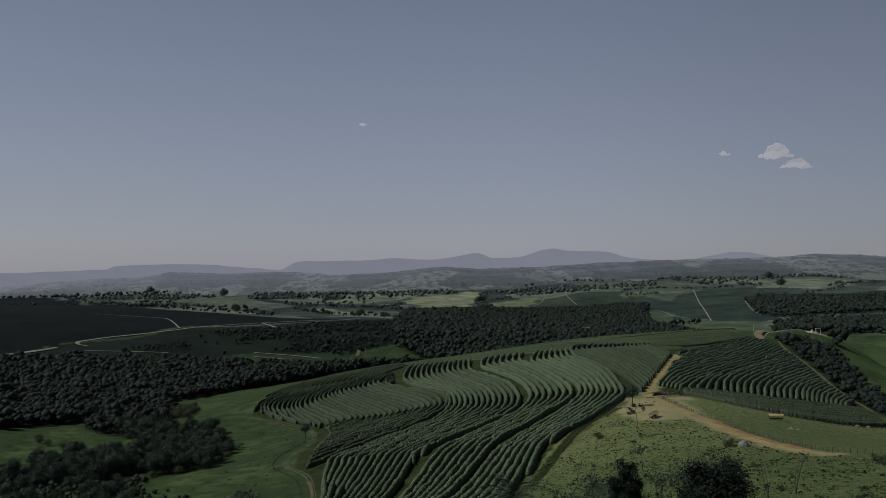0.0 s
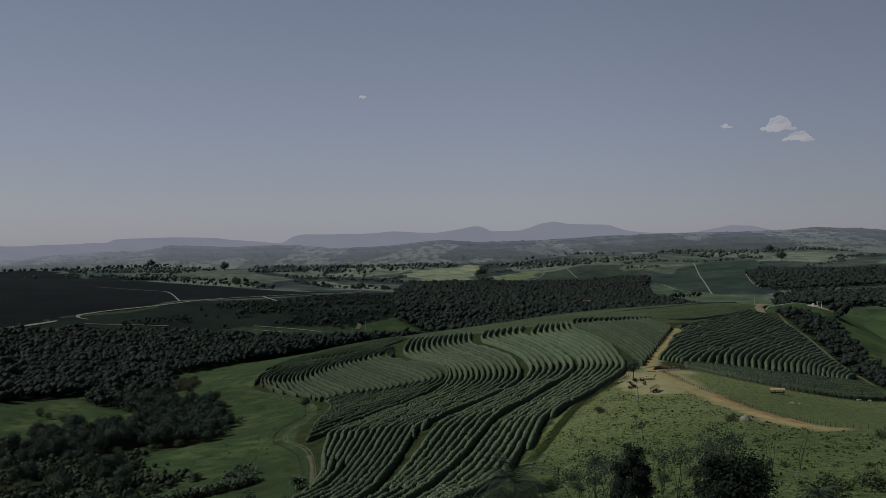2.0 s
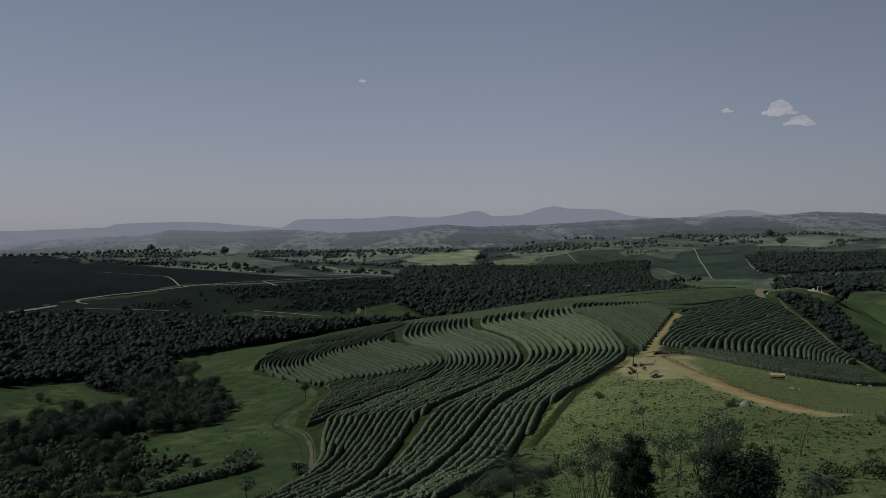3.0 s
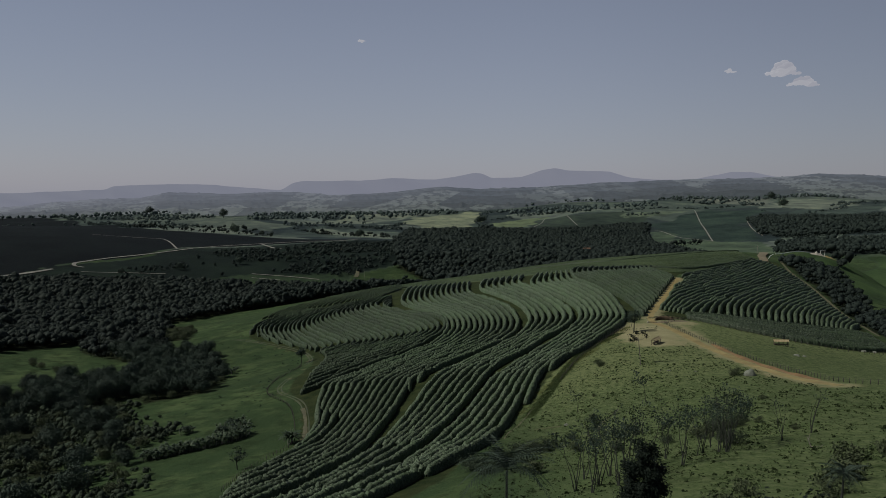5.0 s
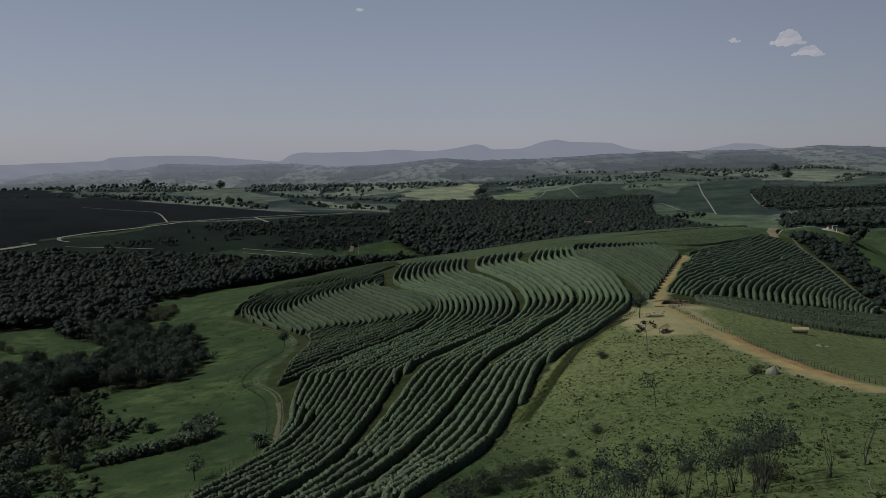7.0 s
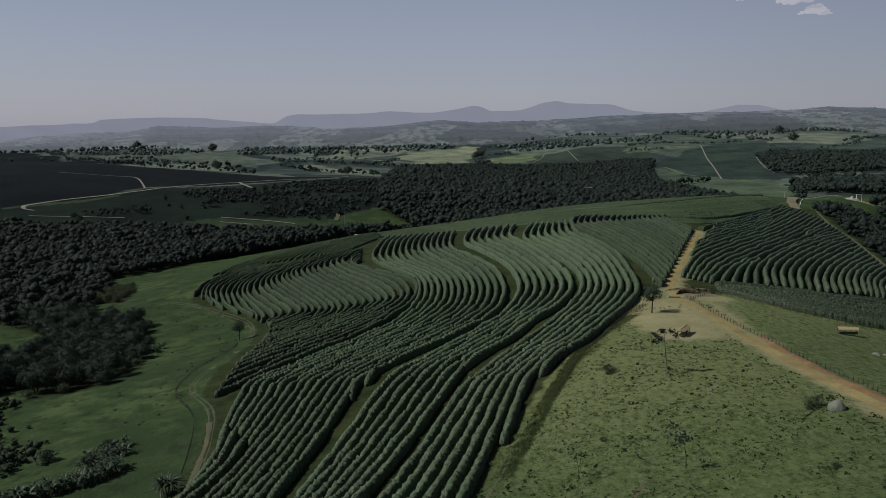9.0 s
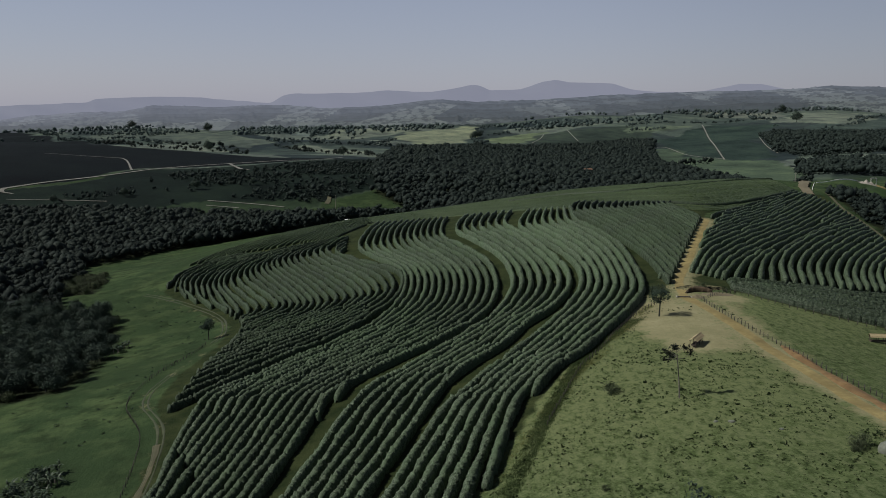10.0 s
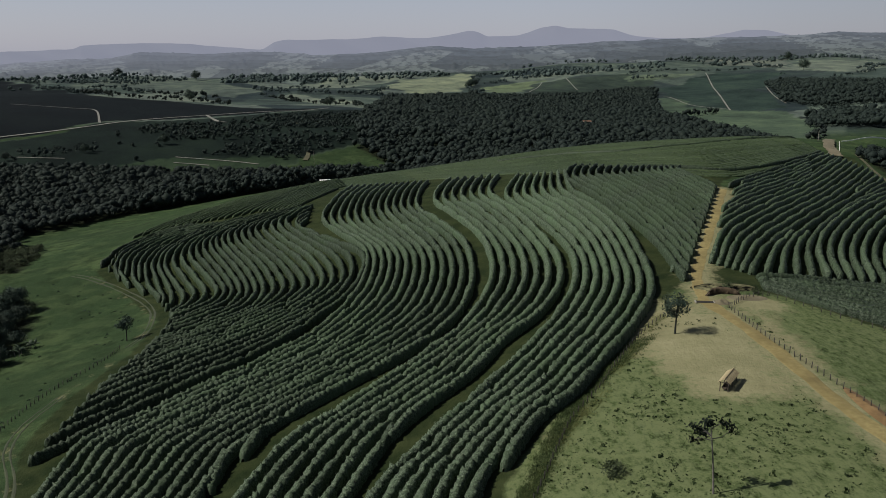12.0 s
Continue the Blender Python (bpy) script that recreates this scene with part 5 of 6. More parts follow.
thin = make_sparse("tree", "thin many-stemmed tree with loose leaf tufts", 77, 11.0, 4, 18, 18, 0.20, 1.0, 0.09)
set_down(thin, 35, 164, 0)
for px, py, sc in ((43, 155, 1.0), (37, 156, 1.05), (23.6, 149, 1.0), (27.7, 150, 1.1), (30, 146, 0.95), (25.5, 144, 1.0), (52.9, 161.8, 1.0), (49.5, 165, 0.9), (55.5, 168, 0.95), (43, 166, 0.9), (31, 158, 1.0), (51.5, 162, 0.95), (54, 165, 1.05), (33, 152, 0.95), (27, 160, 0.85), (56.7, 176, 0.8)):
    again(thin, px, py, px * 41 % 360, sc)
bare = make_sparse("tree", "bare many-stemmed burnt-over tree in pasture", 78, 8.0, 4, 5, 8, 0.2, 0.8, 0.09)
set_down(bare, 57, 182, 0)
for px, py, sc in ((64.4, 166, 1.0), (72.2, 171, 1.1), (54, 167, 1.0), (48, 163, 0.6), (52.5, 170, 0.9)):
    again(bare, px, py, px * 29 % 360, sc)
# tall dark trees whose tops stand close below the drone
for px, py, top, wide, seed, label in ((13.4, 41.5, 51.1, 2.0, 79, "tall dense dark tree with a domed top"), (14.4, 66, 45.2, 1.4, 80, "narrow dense dark tree top")):
    set_down(make_tree("tree", label, "tree", "tall dark trees", seed, top - at(px, py), wide, 150, 230, 0.085, 0.45, leaves=DARK_LEAVES, spread=1.25), px, py, 20)
bush = make_tree("shrub", "low spreading grey-green pasture shrub", "shrub", "pasture shrubs", 81, 2.6, 1.9, 22, 26, 0.2, 0.15, SCRUB, spread=1.7)
set_down(bush, 95, 277, 0, 1.0)
for px, py, sc in ((93.5, 275, 0.7), (60.5, 325, 1.0), (61.5, 327, 0.6), (56, 185, 0.9), (54, 183, 1.0), (58, 190, 0.8), (63, 190, 0.8), (66, 192, 0.7), (70, 192, 0.6), (49, 272, 0.4), (31, 196, 1.0), (22, 208, 1.2), (14, 200, 1.2),
                   (10, 206, 1.0), (41, 170, 0.9), (20, 178, 1.2), (62, 136, 1.5), (66, 130, 1.6), (58, 128, 1.4), (70, 140, 1.3), (54, 120, 1.6), (64, 118, 1.7), (48, 112, 1.5), (74, 128, 1.4), (40, 118, 1.2),
                   (34, 110, 1.4), (28, 122, 1.3), (80, 138, 1.4), (70, 112, 1.6), (20, 110, 1.6), (24, 98, 1.7), (12, 118, 1.6), (2, 108, 1.7), (44, 104, 1.0), (72, 178, 0.5), (110, 212, 0.9), (112, 208, 1.1), (108, 205, 0.8), (84, 226, 0.5)):
    again(bush, px, py, px * 31 % 360, sc * (0.72 if py < 145 else 1.0))

smoky = make_tree("shrub", "grey twiggy half-bare scrub bush", "shrub", "twiggy scrub in the pasture", 83, 3.4, 2.6, 40, 44, 0.15, 0.1, SMOKY, spread=2.0)
set_down(smoky, 10, 192, 0, 1.2)
for px, py, sc in ((14.5, 197, 1.1), (18.5, 204, 1.0), (24.4, 204, 0.9), (14.3, 206, 0.9), (20, 197, 1.0), (8, 199, 1.0), (27, 207, 0.7), (33, 214, 0.5), (41.6, 232, 0.6), (57, 170, 0.8), (60, 190, 0.8), (64, 192, 0.8), (48, 184, 0.6),
                   (81, 237, 0.3), (46, 205, 0.6), (38, 186, 0.6), (36, 200, 0.5), (68, 196, 0.6), (57, 176, 0.7)):
    again(smoky, px, py, px * 47 % 360, sc)
log = new("fallen_branch")
log.matrix_basis = pose(64.5, 154, at(64.5, 154) + 0.12, 0, 0, -25)
bm = bmesh.new()
limb(bm, (0, 0, 0), (2.2, 0.2, 0.1), 0.13, 0.10, 7)
limb(bm, (2.2, 0.2, 0.1), (4.6, -0.2, 0.12), 0.10, 0.04, 7)
part("stem", bm, PALE_BARK, log)
for foot, tip in (((0, 0, 0), (-0.7, 0.6, 1.6)), ((-0.45, 0.4, 1.0), (-0.2, 0.9, 2.1)), ((1.4, 0.1, 0.05), (1.9, 1.0, 0.4))):
    bm = bmesh.new()
    limb(bm, foot, tip, 0.09, 0.03, 6)
    part("twig", bm, PALE_BARK, log)
tagged(log, "pale dead fallen branch in the pasture grass", "branch")

# tussocks and weeds of the pasture
rng = np.random.default_rng(91)
n = 42000
tx, ty = rng.uniform(8, 112, n), rng.uniform(105, 400, n)
keep = (area(tx, ty, FIELD) > 2) & (line_dist(tx, ty, ROAD) > 4) & (np.hypot((tx - 92) / 1.3, (ty - 372) / 2.2) > 11) & (wobble(tx, ty, 0.16, 3) + rng.normal(0, 0.9, n) > 0.2)
tx, ty = tx[keep], ty[keep]
big = (0.12 + rng.exponential(0.15, len(tx))).clip(0.14, 1.1)
tz = land(tx, ty)
per = 7
who = np.repeat(np.arange(len(tx)), per)
out = rng.normal(0, 1, (len(who), 3))
out[:, 2] = np.abs(out[:, 2])
out /= np.linalg.norm(out, axis=1, keepdims=True)
c = np.stack([tx, ty, tz], -1)[who] + out * big[who, None] * np.array([0.62, 0.62, 0.5])
a, b = leaf_axes(rng, out, 0.6)
leaf = big[who, None] * rng.uniform(0.2, 0.5, (len(who), 1))
tq = np.stack([c - a * leaf, c - b * leaf * 0.7, c + a * leaf, c + b * leaf * 0.7], 1).reshape(-1, 3)
tagged(new("grass_tussocks", big_mesh("grass_tussocks", tq, np.arange(len(tq)).reshape(-1, 4), GRASS_BLADES)), "low weedy tussocks over trodden pasture", "grass", kind="stuff")


# tall dry grass left standing between the hedges and the old fence
edge = curve([(24, 262), (33, 292), (44, 316), (50, 330), (56, 343), (63, 355), (71, 370), (80, 387), (90, 405)], 400)
n = 2600
i = rng.integers(0, 400, n)
tx, ty = edge[i, 0] + rng.normal(-0.7, 1.1, n), edge[i, 1] + rng.normal(0.3, 0.8, n)
hold = (area(tx, ty, FIELD) > -1.5) & (wobble(tx, ty, 0.35, 5) + rng.normal(0, 0.5, n) > -0.3)
tx, ty = tx[hold], ty[hold]
tq, tf = blades_at(rng, tx, ty, 9, 0.32, 0.4)
tagged(new("tall_grass", big_mesh("tall_grass", tq, tf, STRAW)), "tall yellowed grass along the hedge edge", "grass", kind="stuff")


# dark lush grass on the low bank that ends the pasture
bank = curve([(29.0, 262.0), (37.5, 290.0), (44.5, 312.5), (49.1, 326.1), (54.9, 341.8), (61.3, 356.8), (69.1, 369.6), (84.4, 390.3)], 500)
n = 3600
i = rng.integers(0, 500, n)
side = rng.uniform(0, 1, n) ** 1.4
tx, ty = bank[i, 0] - side * np.interp(bank[i, 1], [240, 300, 350, 400], [3.4, 3.0, 3.2, 5.0]), bank[i, 1] + rng.normal(0, 0.5, n) + side
hold = area(tx, ty, FIELD) > 0.5
tx, ty = tx[hold], ty[hold]
tq, tf = blades_at(rng, tx, ty, 12, 0.36, 0.45)
tagged(new("bank_grass", big_mesh("bank_grass", tq, tf, BANK_GRASS)), "lush dark grass on a low bank beside the hedges", "grass", kind="stuff")


# weeds and small bushes on the meadow below the lane
n = 420
tx, ty = rng.uniform(-150, -62, n), rng.uniform(350, 580, n)
near = line_dist(tx, ty, LANE_LEFT)
hold = (area(tx, ty, FIELD) > 5) & (near < 4 + rng.exponential(14, n)) & (near > 3)
tq, tf = blades_at(rng, tx[hold], ty[hold], 26, 0.55, 0.35)
tagged(new("meadow_weeds", big_mesh("meadow_weeds", tq, tf, LEAVES)), "dark weed tufts dotted over the meadow", "weeds", kind="stuff")


# ---- fences ----
POST = mesh_of("post", *(lambda b: ([v.co[:] for v in b.verts], [[v.index for v in f.verts] for f in b.faces]))(
    (lambda b: (limb(b, (0, 0, -0.3), (0, 0, 1.45), 0.11, 0.09, 7), b.verts.ensure_lookup_table(), b.verts.index_update(), b)[-1])(bmesh.new())), POST_WOOD)


def fence(pts, label, gap=2.3, wires=(0.45, 0.8, 1.15)):
    c = curve(pts, 600)
    d = np.r_[0, np.cumsum(np.hypot(*np.diff(c, axis=0).T))]
    s = np.arange(0, d[-1], gap)
    x, y = np.interp(s, d, c[:, 0]), np.interp(s, d, c[:, 1])
    z = land(x, y)
    ob = new("fence")
    ob.location = (x[0], y[0], z[0])
    r = random.Random(len(s))
    for a, b, h in zip(x, y, z):
        p = new("post", POST)
        p.parent = ob
        p.matrix_basis = pose(a - x[0], b - y[0], h - z[0], r.uniform(-5, 5), r.uniform(-5, 5), r.uniform(0, 360)) @ Matrix.Diagonal((1, 1, r.uniform(0.85, 1.12), 1))
    for w in wires:
        bm = bmesh.new()
        for i in range(len(s) - 1):
            limb(bm, (x[i] - x[0], y[i] - y[0], z[i] - z[0] + w), (x[i + 1] - x[0], y[i + 1] - y[0], z[i + 1] - z[0] + w), 0.012, 0.012, 3)
        part("wire", bm, WIRE, ob)
    return tagged(ob, label, "fence")


fence([(107.6, 409), (108.6, 386), (110.6, 366), (112.4, 350), (113.6, 334), (115, 315), (115.5, 298), (115, 277), (114.5, 258), (117, 244), (124, 232), (136, 222)], "wooden post and wire fence beside the dirt road")
fence([(108, 409), (116, 418), (123, 421)], "short post and wire fence at the road corner", 1.6)
fence([(123, 421), (139, 400), (164, 386), (192, 386), (216, 394)], "post and wire fence below the coffee field", 2.6)
fence([(91, 406), (82, 394), (72.5, 377), (65, 362), (58, 350), (54, 340), (49, 326), (44, 312)], "old leaning fence between pasture and hedges", 2.4)
fence([(-57, 230), (-56, 262), (-50, 285), (-50, 300), (-61, 350), (-76, 380), (-80, 400), (-80, 426), (-76, 450), (-76, 466)], "wire fence along the lower field track", 2.2)


# ---- roofed cattle troughs ----
def make_trough(label, length, deep, posts, eave=1.75, ridge=2.55):
    ob = new("cattle_trough")
    half = length / 2
    for i in range(posts):
        x = -half + 0.35 + (length - 0.7) * i / (posts - 1)
        for s in (-1, 1):
            bm = bmesh.new()
            limb(bm, (x, s * deep * 0.33, -0.3), (x, s * deep * 0.33, eave + 0.15), 0.10, 0.09, 8)
            part("post", bm, TROUGH_WOOD, ob)
        bm = bmesh.new()
        box(bm, (0.1, deep * 0.9, 0.12), (x, 0, eave + 0.1), bevel=0.015)
        part("crossbeam", bm, TROUGH_WOOD, ob)
    for y, z in ((-deep * 0.45, eave + 0.08), (0, ridge - 0.12), (deep * 0.45, eave + 0.08)):
        bm = bmesh.new()
        box(bm, (length * 0.98, 0.1, 0.1), (0, y, z), bevel=0.015)
        part("purlin", bm, TROUGH_WOOD, ob)
    n = max(6, round(length / 0.62))
    slope = math.degrees(math.atan2(ridge - eave, deep / 2))
    run = math.hypot(ridge - eave, deep / 2) + 0.12
    for s in (-1, 1):
        bm = bmesh.new()
        box(bm, (length / n * 0.90, run, 0.07), bevel=0.02)
        me = bpy.data.meshes.new("roof_sheet")
        bm.to_mesh(me)
        bm.free()
        me.materials.append(THATCH)
        for i in range(n):
            x = -half + length * (i + 0.5) / n
            p = new("roof_sheet", me)
            p.parent = ob
            p.matrix_basis = pose(x, s * deep / 4, (eave + ridge) / 2 + 0.13 + 0.02 * math.sin(i * 2.7), -s * slope, 0, 0)
    bm = bmesh.new()
    limb(bm, (-half - 0.1, 0, ridge + 0.14), (half + 0.1, 0, ridge + 0.14), 0.11, 0.11, 7)
    part("ridge_cap", bm, THATCH, ob)
    bm = bmesh.new()
    w, h, t = 0.9, 0.38, 0.06
    for place, size in (((0, 0, 0.55), (length * 0.9, w, t)), ((0, w / 2, 0.72), (length * 0.9, t, h)), ((0, -w / 2, 0.72), (length * 0.9, t, h)),
                        ((length * 0.45, 0, 0.72), (t, w, h)), ((-length * 0.45, 0, 0.72), (t, w, h))):
        box(bm, size, place, bevel=0.01)
    for x in (-length * 0.3, length * 0.3):
        box(bm, (0.2, 0.7, 0.62), (x, 0, 0.25))
    part("feed_box", bm, TROUGH_WOOD, ob)
    return tagged(ob, label, "trough", "roofed cattle troughs")


set_down(make_trough("roofed wooden cattle trough on trampled earth", 7.2, 2.4, 3), 90, 356.5, 57, sink=0)
set_down(make_trough("long roofed cattle trough in short grass", 6.4, 1.9, 4), 147, 369, -6, sink=0)


# ---- rocks ----
def boulder(label, x, y, size, seed, squash=0.6):
    bm = bmesh.new()
    bmesh.ops.create_icosphere(bm, subdivisions=3, radius=1)
    for v in bm.verts:
        k = 1 + 0.35 * noise.noise(v.co * 1.1 + Vector((seed, 0, 0))) + 0.12 * noise.noise(v.co * 3.3 + Vector((0, seed, 0)))
        v.co = Vector((v.co.x, v.co.y * 0.8, v.co.z * squash)) * k * size
    me = bpy.data.meshes.new("boulder")
    bm.to_mesh(me)
    bm.free()
    me.materials.append(ROCK)
    me.polygons.foreach_set("use_smooth", np.ones(len(me.polygons), bool))
    ob = new("boulder", me)
    ob.matrix_basis = pose(x, y, at(x, y) + size * squash * 0.25, 0, 0, seed * 50)
    return tagged(ob, label, "rock", "pasture boulders")


boulder("large pale grey boulder in the pasture", 98.5, 273.5, 2.1, 1, 0.8)
for k, (px, py, sz) in enumerate(((142, 341, 1.4), (145.5, 342.5, 0.8), (194, 391, 1.4), (200, 393, 1.2), (30, 205, 0.5), (79, 296, 0.7), (76, 297, 0.5), (35, 236, 0.8), (24, 219, 0.6), (86, 289, 0.5), (58, 171, 0.4))):
    boulder("low weathered grey boulder in the grass", px, py, sz, 2 + k, 0.45)


# ---- the farm gate, spoil heap and pit ----
def mound(name, label, x, y, rx, ry, h, mat, seed):
    bm = bmesh.new()
    bmesh.ops.create_grid(bm, x_segments=26, y_segments=26, size=1)
    for v in bm.verts:
        r = min(1.0, v.co.xy.length)
        px, py = x + v.co.x * rx, y + v.co.y * ry
        up = h * (1 - r * r) ** 2 * (0.6 + 0.8 * noise.noise(Vector((px * 0.5, py * 0.5, seed)))) if r < 1 else 0
        v.co = Vector((v.co.x * rx, v.co.y * ry, at(px, py) - at(x, y) + up + 0.06 - 0.5 * max(0.0, v.co.xy.length - 0.8)))
    me = bpy.data.meshes.new(name)
    bm.to_mesh(me)
    bm.free()
    me.materials.append(mat)
    me.polygons.foreach_set("use_smooth", np.ones(len(me.polygons), bool))
    ob = new(name, me)
    ob.location = (x, y, at(x, y))
    return tagged(ob, label, "earth mound")


mound("earth_mound", "grassy bank behind the borrow pit", 113, 429, 10.0, 5.0, 1.1, GROUND, 3)
mound("earth_mound", "low heap of dry spoil in front of the pit", 107.6, 414.0, 2.4, 2.6, 1.3, TAN_DIRT, 7)
mound("earth_mound", "bare trodden earth beside the pit", 116.0, 418.5, 6.0, 3.2, 0.5, TAN_DIRT, 12)


def borrow_pit(x, y, wide, high):
    """A crescent of raw red earth cut into the bank, with an overhanging sod lip."""
    rows, n = 7, 40
    rng = np.random.default_rng(6)
    a = np.linspace(0.08, math.pi - 0.08, n)
    co = []
    for i in range(rows):
        t = i / (rows - 1)
        out = 1.0 - 0.22 * math.sin(t * math.pi) + (0.10 if i == rows - 1 else 0)
        jag = rng.normal(0, 0.05, n)
        px, py = x + np.cos(a) * wide / 2 * (1.15 - 0.15 * t + jag), y + np.sin(a) * 2.6 * (out + jag)
        co.append(np.stack([px, py, np.full(n, at(x, y)) - 0.5 + t * (high + 0.5) * (0.35 + 0.65 * np.sin(a) ** 0.5)], -1))
    px, py = x + np.cos(a) * wide / 2 * 1.3, y + np.sin(a) * 4.4
    co.append(np.stack([px, py, land(px, py) - 0.05], -1))
    co = np.array(co)
    g = np.arange((rows + 1) * n).reshape(rows + 1, n)
    faces = np.stack([g[:-1, :-1], g[:-1, 1:], g[1:, 1:], g[1:, :-1]], -1).reshape(-1, 4)
    ob = new("earth_bank", big_mesh("earth_bank", co.reshape(-1, 3), faces, RED_DIRT))
    return tagged(ob, "raw red earth cut of a small borrow pit", "earth bank")


borrow_pit(110.3, 420.0, 8.0, 1.9)
for px, py, ry in ((112.6, 342, 14), (112.8, 318, 16), (112.9, 294, 16), (112.6, 270, 15)):
    mound("earth_mound", "cut orange earth bank between road and fence", px, py, 1.9, ry, 0.55, ORANGE_DIRT, py)
again(bush, 113.5, 427.5, 20, 0.8, "small shrub on the spoil heap")
again(bush, 120, 423, 80, 0.7, "small shrub on the earth bank")

gate = new("cattle_grid")
gate.matrix_basis = pose(103.2, 414.5, at(103.2, 414.5) + 0.1, 0, 0, -8)
for k in range(9):
    bm = bmesh.new()
    limb(bm, (-2.3, -0.8 + 0.2 * k, 0.08), (2.3, -0.8 + 0.2 * k, 0.08), 0.05, 0.05, 6)
    part("rail", bm, POST_WOOD, gate)
for s in (-1, 1):
    bm = bmesh.new()
    box(bm, (0.35, 2.2, 0.3), (2.4 * s, 0, 0.05), bevel=0.03)
    part("kerb_beam", bm, CONCRETE, gate)
tagged(gate, "pale timber cattle grid across the farm road", "cattle grid")


# ---- far yard on the crest ----
def low_wall(pts, label, h=0.9, thick=0.3):
    ob = new("yard_wall")
    x0, y0 = pts[0]
    z0 = at(x0, y0)
    ob.location = (x0, y0, z0)
    for (ax, ay), (bx, by) in zip(pts, pts[1:]):
        n = max(1, round(math.dist((ax, ay), (bx, by)) / 4))
        for i in range(n):
            p, q = [(ax + (bx - ax) * (i + k) / n, ay + (by - ay) * (i + k) / n) for k in (0, 1)]
            m = ((p[0] + q[0]) / 2, (p[1] + q[1]) / 2)
            bm = bmesh.new()
            box(bm, (math.dist(p, q) * 0.995, thick, h + 0.6), bevel=0.03)
            w = part("wall_panel", bm, WHITE_PAINT, ob)
            tilt = math.degrees(math.atan2(at(*q) - at(*p), math.dist(p, q)))
            w.matrix_basis = pose(m[0] - x0, m[1] - y0, at(*m) - z0 + h / 2 - 0.3, 0, -tilt, math.degrees(math.atan2(q[1] - p[1], q[0] - p[0])))
    return tagged(ob, label, "wall")


low_wall([(293, 743), (320, 750), (360, 760), (400, 770)], "low whitewashed wall along the crest yard", 0.6)
low_wall([(291, 742), (277, 712), (264, 684)], "pale low wall beside the yard drive", 0.4)
yard = new("timber_frame")
yard.matrix_basis = pose(334, 742, at(334, 742), 0, 0, 12)
for px in (-2.2, 2.2):
    bm = bmesh.new()
    limb(bm, (px, 0, -0.3), (px, 0, 5.2), 0.22, 0.2, 8)
    part("post", bm, WHITE_PAINT, yard)
bm = bmesh.new()
box(bm, (5.4, 0.35, 0.4), (0, 0, 5.2), bevel=0.04)
part("lintel", bm, WHITE_PAINT, yard)
tagged(yard, "white post-and-lintel frame in the yard", "frame")
mound("earth_mound", "pale rubble heap in the crest yard", 328, 738, 7, 5, 2.6, CONCRETE, 4)
mound("earth_mound", "bare tan earth bank behind the yard", 342, 745, 12, 7, 2.0, DIRT, 6)


def pole(x, y, tall, label, arm=True):
    ob = set_down(new("utility_pole"), x, y, 20, 1.0, 0)
    bm = bmesh.new()
    limb(bm, (0, 0, -0.5), (0, 0, tall), 0.2, 0.13, 9)
    part("shaft", bm, CONCRETE, ob)
    if arm:
        bm = bmesh.new()
        box(bm, (2.2, 0.14, 0.16), (0, 0, tall - 0.7), bevel=0.02)
        part("crossarm", bm, POST_WOOD, ob)
        for k in (-0.9, 0, 0.9):
            bm = bmesh.new()
            limb(bm, (k, 0, tall - 0.62), (k, 0, tall - 0.35), 0.06, 0.04, 6)
            part("insulator", bm, WHITE_PAINT, ob)
    return tagged(ob, label, "utility pole", "utility poles")


pole(274, 735, 6.6, "concrete utility pole beside the yard drive")
pole(-96, 1040, 16.0, "tall concrete pole in a field clearing", False)
dead = make_sparse("tree", "pale leafless tree on the crest", 82, 9.0, 1, 0, 0, 0.2, 1.0, 0.08)
set_down(dead, 196, 838)

shed = new("white_roofed_shed")
shed.matrix_basis = pose(-62, 872, at(-62, 872) + 0.2, 0, 0, 8)
bm = bmesh.new()
box(bm, (8, 5, 3.4), (0, 0, 1.2), bevel=0.05)
part("wall", bm, CONCRETE, shed)
for s in (-1, 1):
    bm = bmesh.new()
    box(bm, (8.8, 3.0, 0.14), (0, s * 1.35, 3.25), (-s * 14, 0, 0), 0.02)
    part("roof", bm, WHITE_PAINT, shed)
tagged(shed, "small white-roofed shed just behind the crest", "shed")


house = new("farmhouse")
house.matrix_basis = pose(231, 1345, at(231, 1345) + 8.0, 0, 0, 14)
bm = bmesh.new()
box(bm, (11, 7, 9.5), (0, 0, -1.6), bevel=0.05)
part("wall", bm, WHITE_PAINT, house)
for sd in (-1, 1):
    bm = bmesh.new()
    box(bm, (12, 4.4, 0.2), (0, sd * 1.95, 3.9), (-sd * 22, 0, 0), 0.02)
    part("roof", bm, TILE_ROOF, house)
for px in (-3.4, 0, 3.4):
    bm = bmesh.new()
    box(bm, (1.2, 0.1, 1.3), (px, -3.52, 1.0))
    part("window", bm, POST_WOOD, house)
tagged(house, "small white farmhouse almost hidden in the woods", "house")


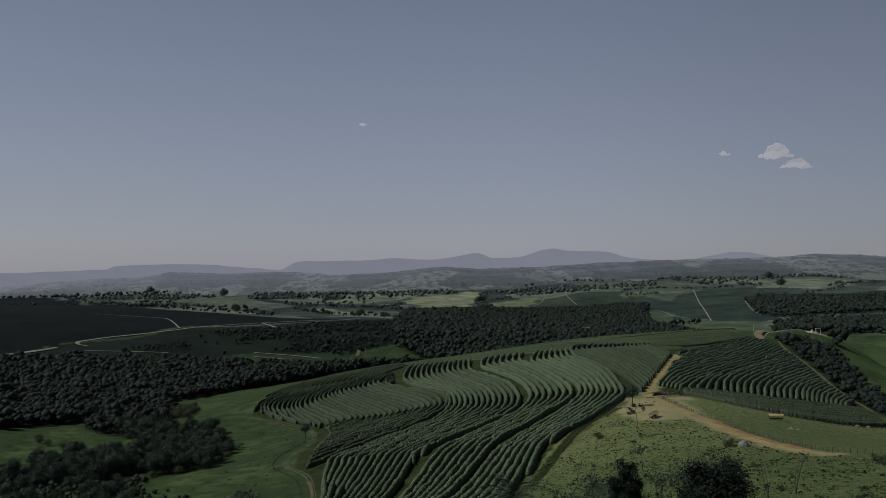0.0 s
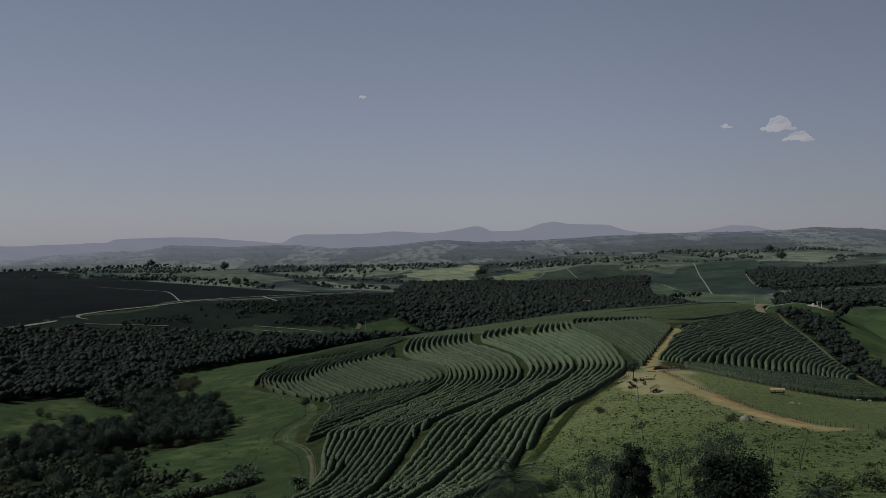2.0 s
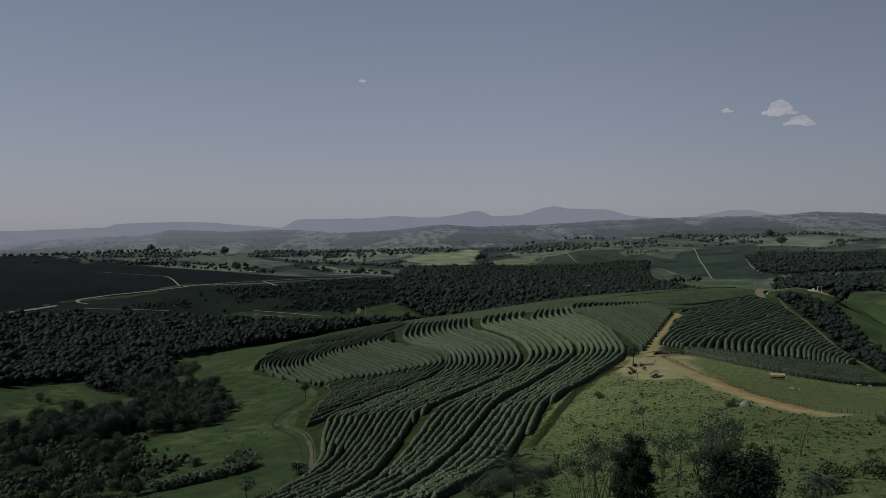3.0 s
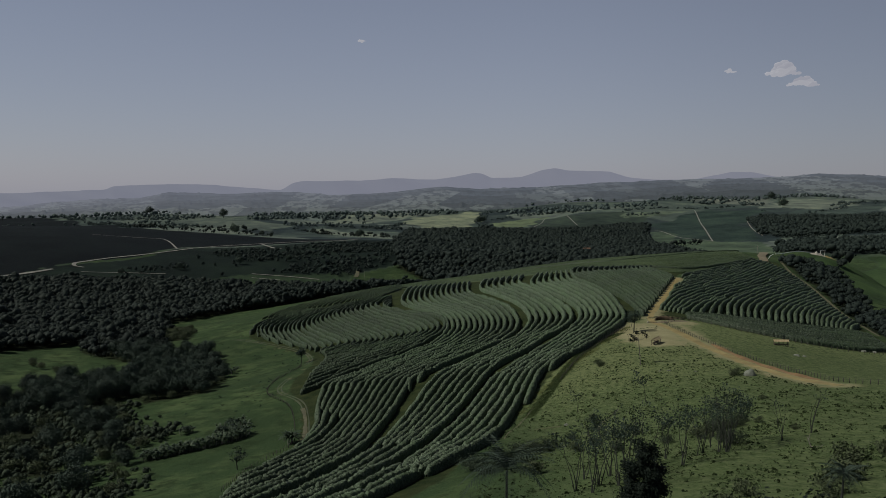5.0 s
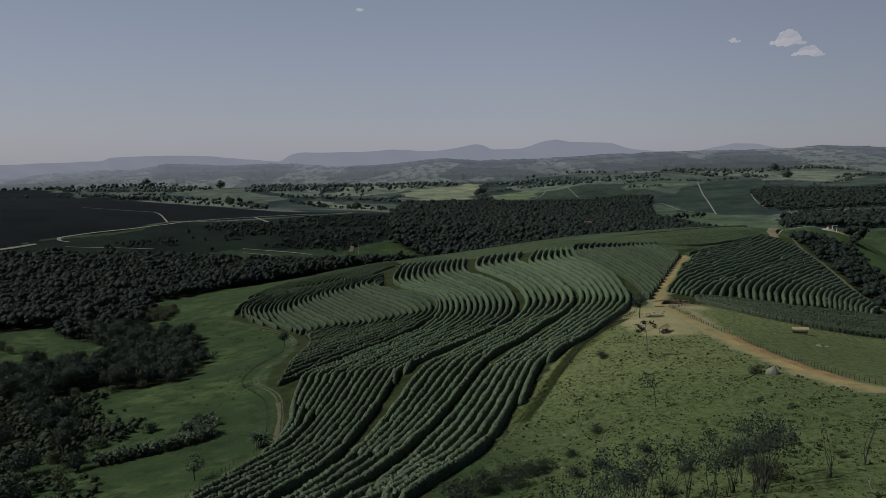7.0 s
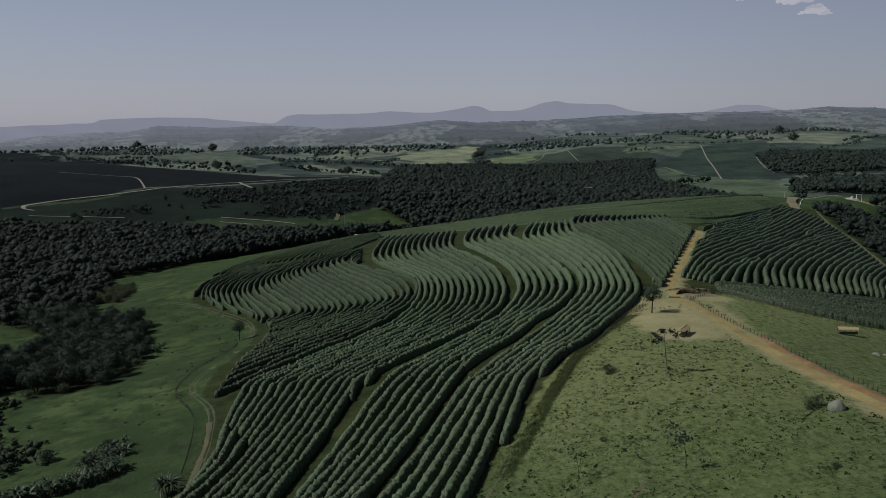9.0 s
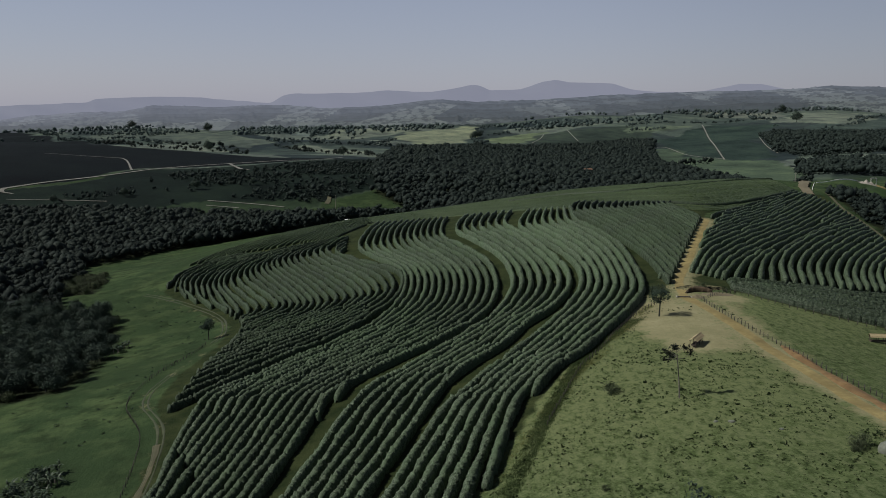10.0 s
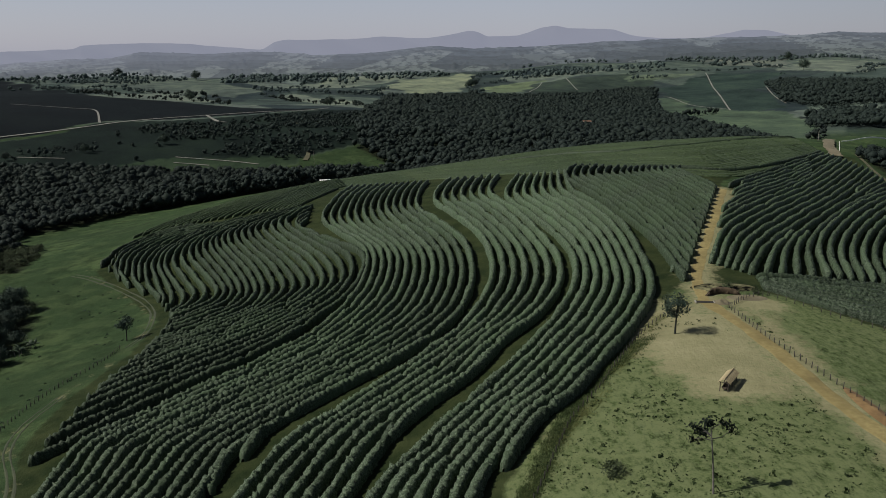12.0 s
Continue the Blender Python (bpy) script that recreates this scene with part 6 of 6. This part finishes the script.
# ---- far hills and clouds ----
def ridge(name, label, dist, az, height, mat, seed, rough=2.5, trees=0.0):
    """A range on the skyline: azimuth as sideways run per metre ahead, heights in metres."""
    n, rows = 900, 10
    a = np.linspace(-0.72, 0.72, n)
    top = np.interp(a, az, height)
    kern = np.hanning(9)
    top = np.convolve(np.pad(top, 4, "edge"), kern / kern.sum(), "valid")
    r = np.random.default_rng(seed)
    for f, k in ((26, 1.0), (61, 0.55), (140, 0.3)):
        top = top + rough * k * np.sin(a * f * 3 + r.uniform(0, 6)) * np.sin(a * f + r.uniform(0, 6))
    top = top + trees * np.maximum(0, np.convolve(r.normal(0, 1.4, n), (0.25, 0.5, 0.25), "same")) * (np.sin(a * 31 + seed) + np.sin(a * 77) > -0.2)
    t = np.linspace(0, 1, rows)
    X, Y, Z = [], [], []
    for i in range(rows):
        d = dist + 90 * t[i] + 16 * np.sin(a * 90 + i * 0.7 + seed) * (1 - t[i])
        k = d / np.sqrt(1 + a * a)
        X.append(a * k)
        Y.append(k)
        Z.append(-75 + (top + 75) * t[i] ** 0.8)
    g = np.arange(n * rows).reshape(rows, n)
    faces = np.stack([g[:-1, :-1], g[:-1, 1:], g[1:, 1:], g[1:, :-1]], -1).reshape(-1, 4)
    ob = new(name, big_mesh(name, np.stack([np.array(X), np.array(Y), np.array(Z)], -1).reshape(-1, 3), faces, mat))
    return tagged(ob, label, "hills", kind="structure")


F_EYE = 60.0
# skyline of the mountains: sideways run per metre ahead, rise per metre ahead
MOUNTAINS = [(-0.72, -0.004), (-0.53, -0.003), (-0.464, -0.001), (-0.403, 0.001), (-0.393, 0.0055), (-0.328, 0.0075), (-0.274, 0.007), (-0.24, 0.004), (-0.193, 0.0005), (-0.179, 0.009), (-0.165, 0.0115), (-0.098, 0.0122), (-0.057, 0.015),
             (-0.01, 0.0135), (0.011, 0.0162), (0.038, 0.0217), (0.048, 0.0203), (0.058, 0.015), (0.092, 0.0162), (0.119, 0.0251), (0.133, 0.0271), (0.147, 0.0244), (0.20, 0.0224), (0.221, 0.0162), (0.248, 0.013), (0.30, 0.013),
             (0.343, 0.0217), (0.37, 0.021), (0.40, 0.015), (0.72, 0.012)]
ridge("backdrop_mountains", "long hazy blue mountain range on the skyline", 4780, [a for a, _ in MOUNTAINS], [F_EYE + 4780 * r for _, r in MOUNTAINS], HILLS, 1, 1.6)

# wooded hills and farmland, row behind row, with thickening haze in their glow colour
NEAR_AZ = [-0.72, -0.53, -0.464, -0.41, -0.36, -0.328, -0.26, -0.19, -0.125, -0.057, -0.023, -0.003, 0.045, 0.08, 0.147, 0.18, 0.215, 0.28, 0.35, 0.418, 0.45, 0.486, 0.53, 0.72]
HIGH = [-0.020, -0.0185, -0.0125, -0.0095, -0.008, -0.002, -0.0035, -0.0015, -0.005, -0.002, 0.0032, 0.0052, 0.002, 0.0032, 0.0065, 0.0088, 0.0105, 0.0128, 0.0142, 0.0162, 0.019, 0.018, 0.0155, 0.012]
LOW = [-0.030, -0.028, -0.028, -0.028, -0.028, -0.029, -0.029, -0.028, -0.027, -0.025, -0.025, -0.025, -0.024, -0.024, -0.023, -0.021, -0.018, -0.010, -0.006, -0.005, -0.005, -0.006, -0.007, -0.009]
ROWS = 9
for k in range(ROWS):
    f = k / (ROWS - 1)
    dist = 3900 + 600 * f
    lift = f ** 0.85
    top = [F_EYE + dist * (lo + (hi - lo) * lift) for lo, hi in zip(LOW, HIGH)]
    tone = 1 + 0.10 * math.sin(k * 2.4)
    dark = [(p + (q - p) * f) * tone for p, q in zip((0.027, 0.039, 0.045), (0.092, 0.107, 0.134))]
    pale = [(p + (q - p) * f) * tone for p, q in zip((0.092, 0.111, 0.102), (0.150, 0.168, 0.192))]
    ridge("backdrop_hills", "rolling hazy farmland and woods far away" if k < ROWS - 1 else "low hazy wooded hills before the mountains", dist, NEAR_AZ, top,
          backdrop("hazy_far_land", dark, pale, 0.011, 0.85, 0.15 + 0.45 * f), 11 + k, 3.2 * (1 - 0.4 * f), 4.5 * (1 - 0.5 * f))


def cloud(label, x, y, z, size, seed, lumps, flat=1.0):
    rng = random.Random(seed)
    bm = bmesh.new()
    for _ in range(lumps):
        u = max(-0.62, min(0.62, rng.gauss(0, 0.3)))
        dome = math.exp(-6 * u * u)
        r = size * rng.uniform(0.05, 0.07 + 0.13 * dome)
        bmesh.ops.create_icosphere(bm, subdivisions=2, radius=r, matrix=pose(u * size, rng.gauss(0, 0.1) * size, flat * rng.uniform(-0.05, 0.34) * size * dome + 0.05 * size * math.sin(5 * u + seed)) @ Matrix.Diagonal((1.25, 1, 0.85, 1)))
    for v in bm.verts:
        v.co += v.co.normalized() * 0.05 * size * noise.noise(v.co * (14 / size))
    me = bpy.data.meshes.new("cloud")
    bm.to_mesh(me)
    bm.free()
    me.materials.append(CLOUD)
    me.polygons.foreach_set("use_smooth", np.ones(len(me.polygons), bool))
    ob = new("cloud", me)
    ob.location = (x, y, z)
    return tagged(ob, label, "cloud", "fair-weather clouds", "structure")


cloud("small white puffy cloud low in the sky", 1706, 4250, 652, 120, 1, 90)
cloud("small flat white cloud beside a larger one", 1815, 4250, 596, 112, 2, 70, 0.6)
cloud("faint tiny cloud wisp", 1442, 4250, 655, 46, 3, 20, 0.7)
cloud("faint tiny cloud wisp", -415, 4300, 815, 36, 4, 14, 0.7)
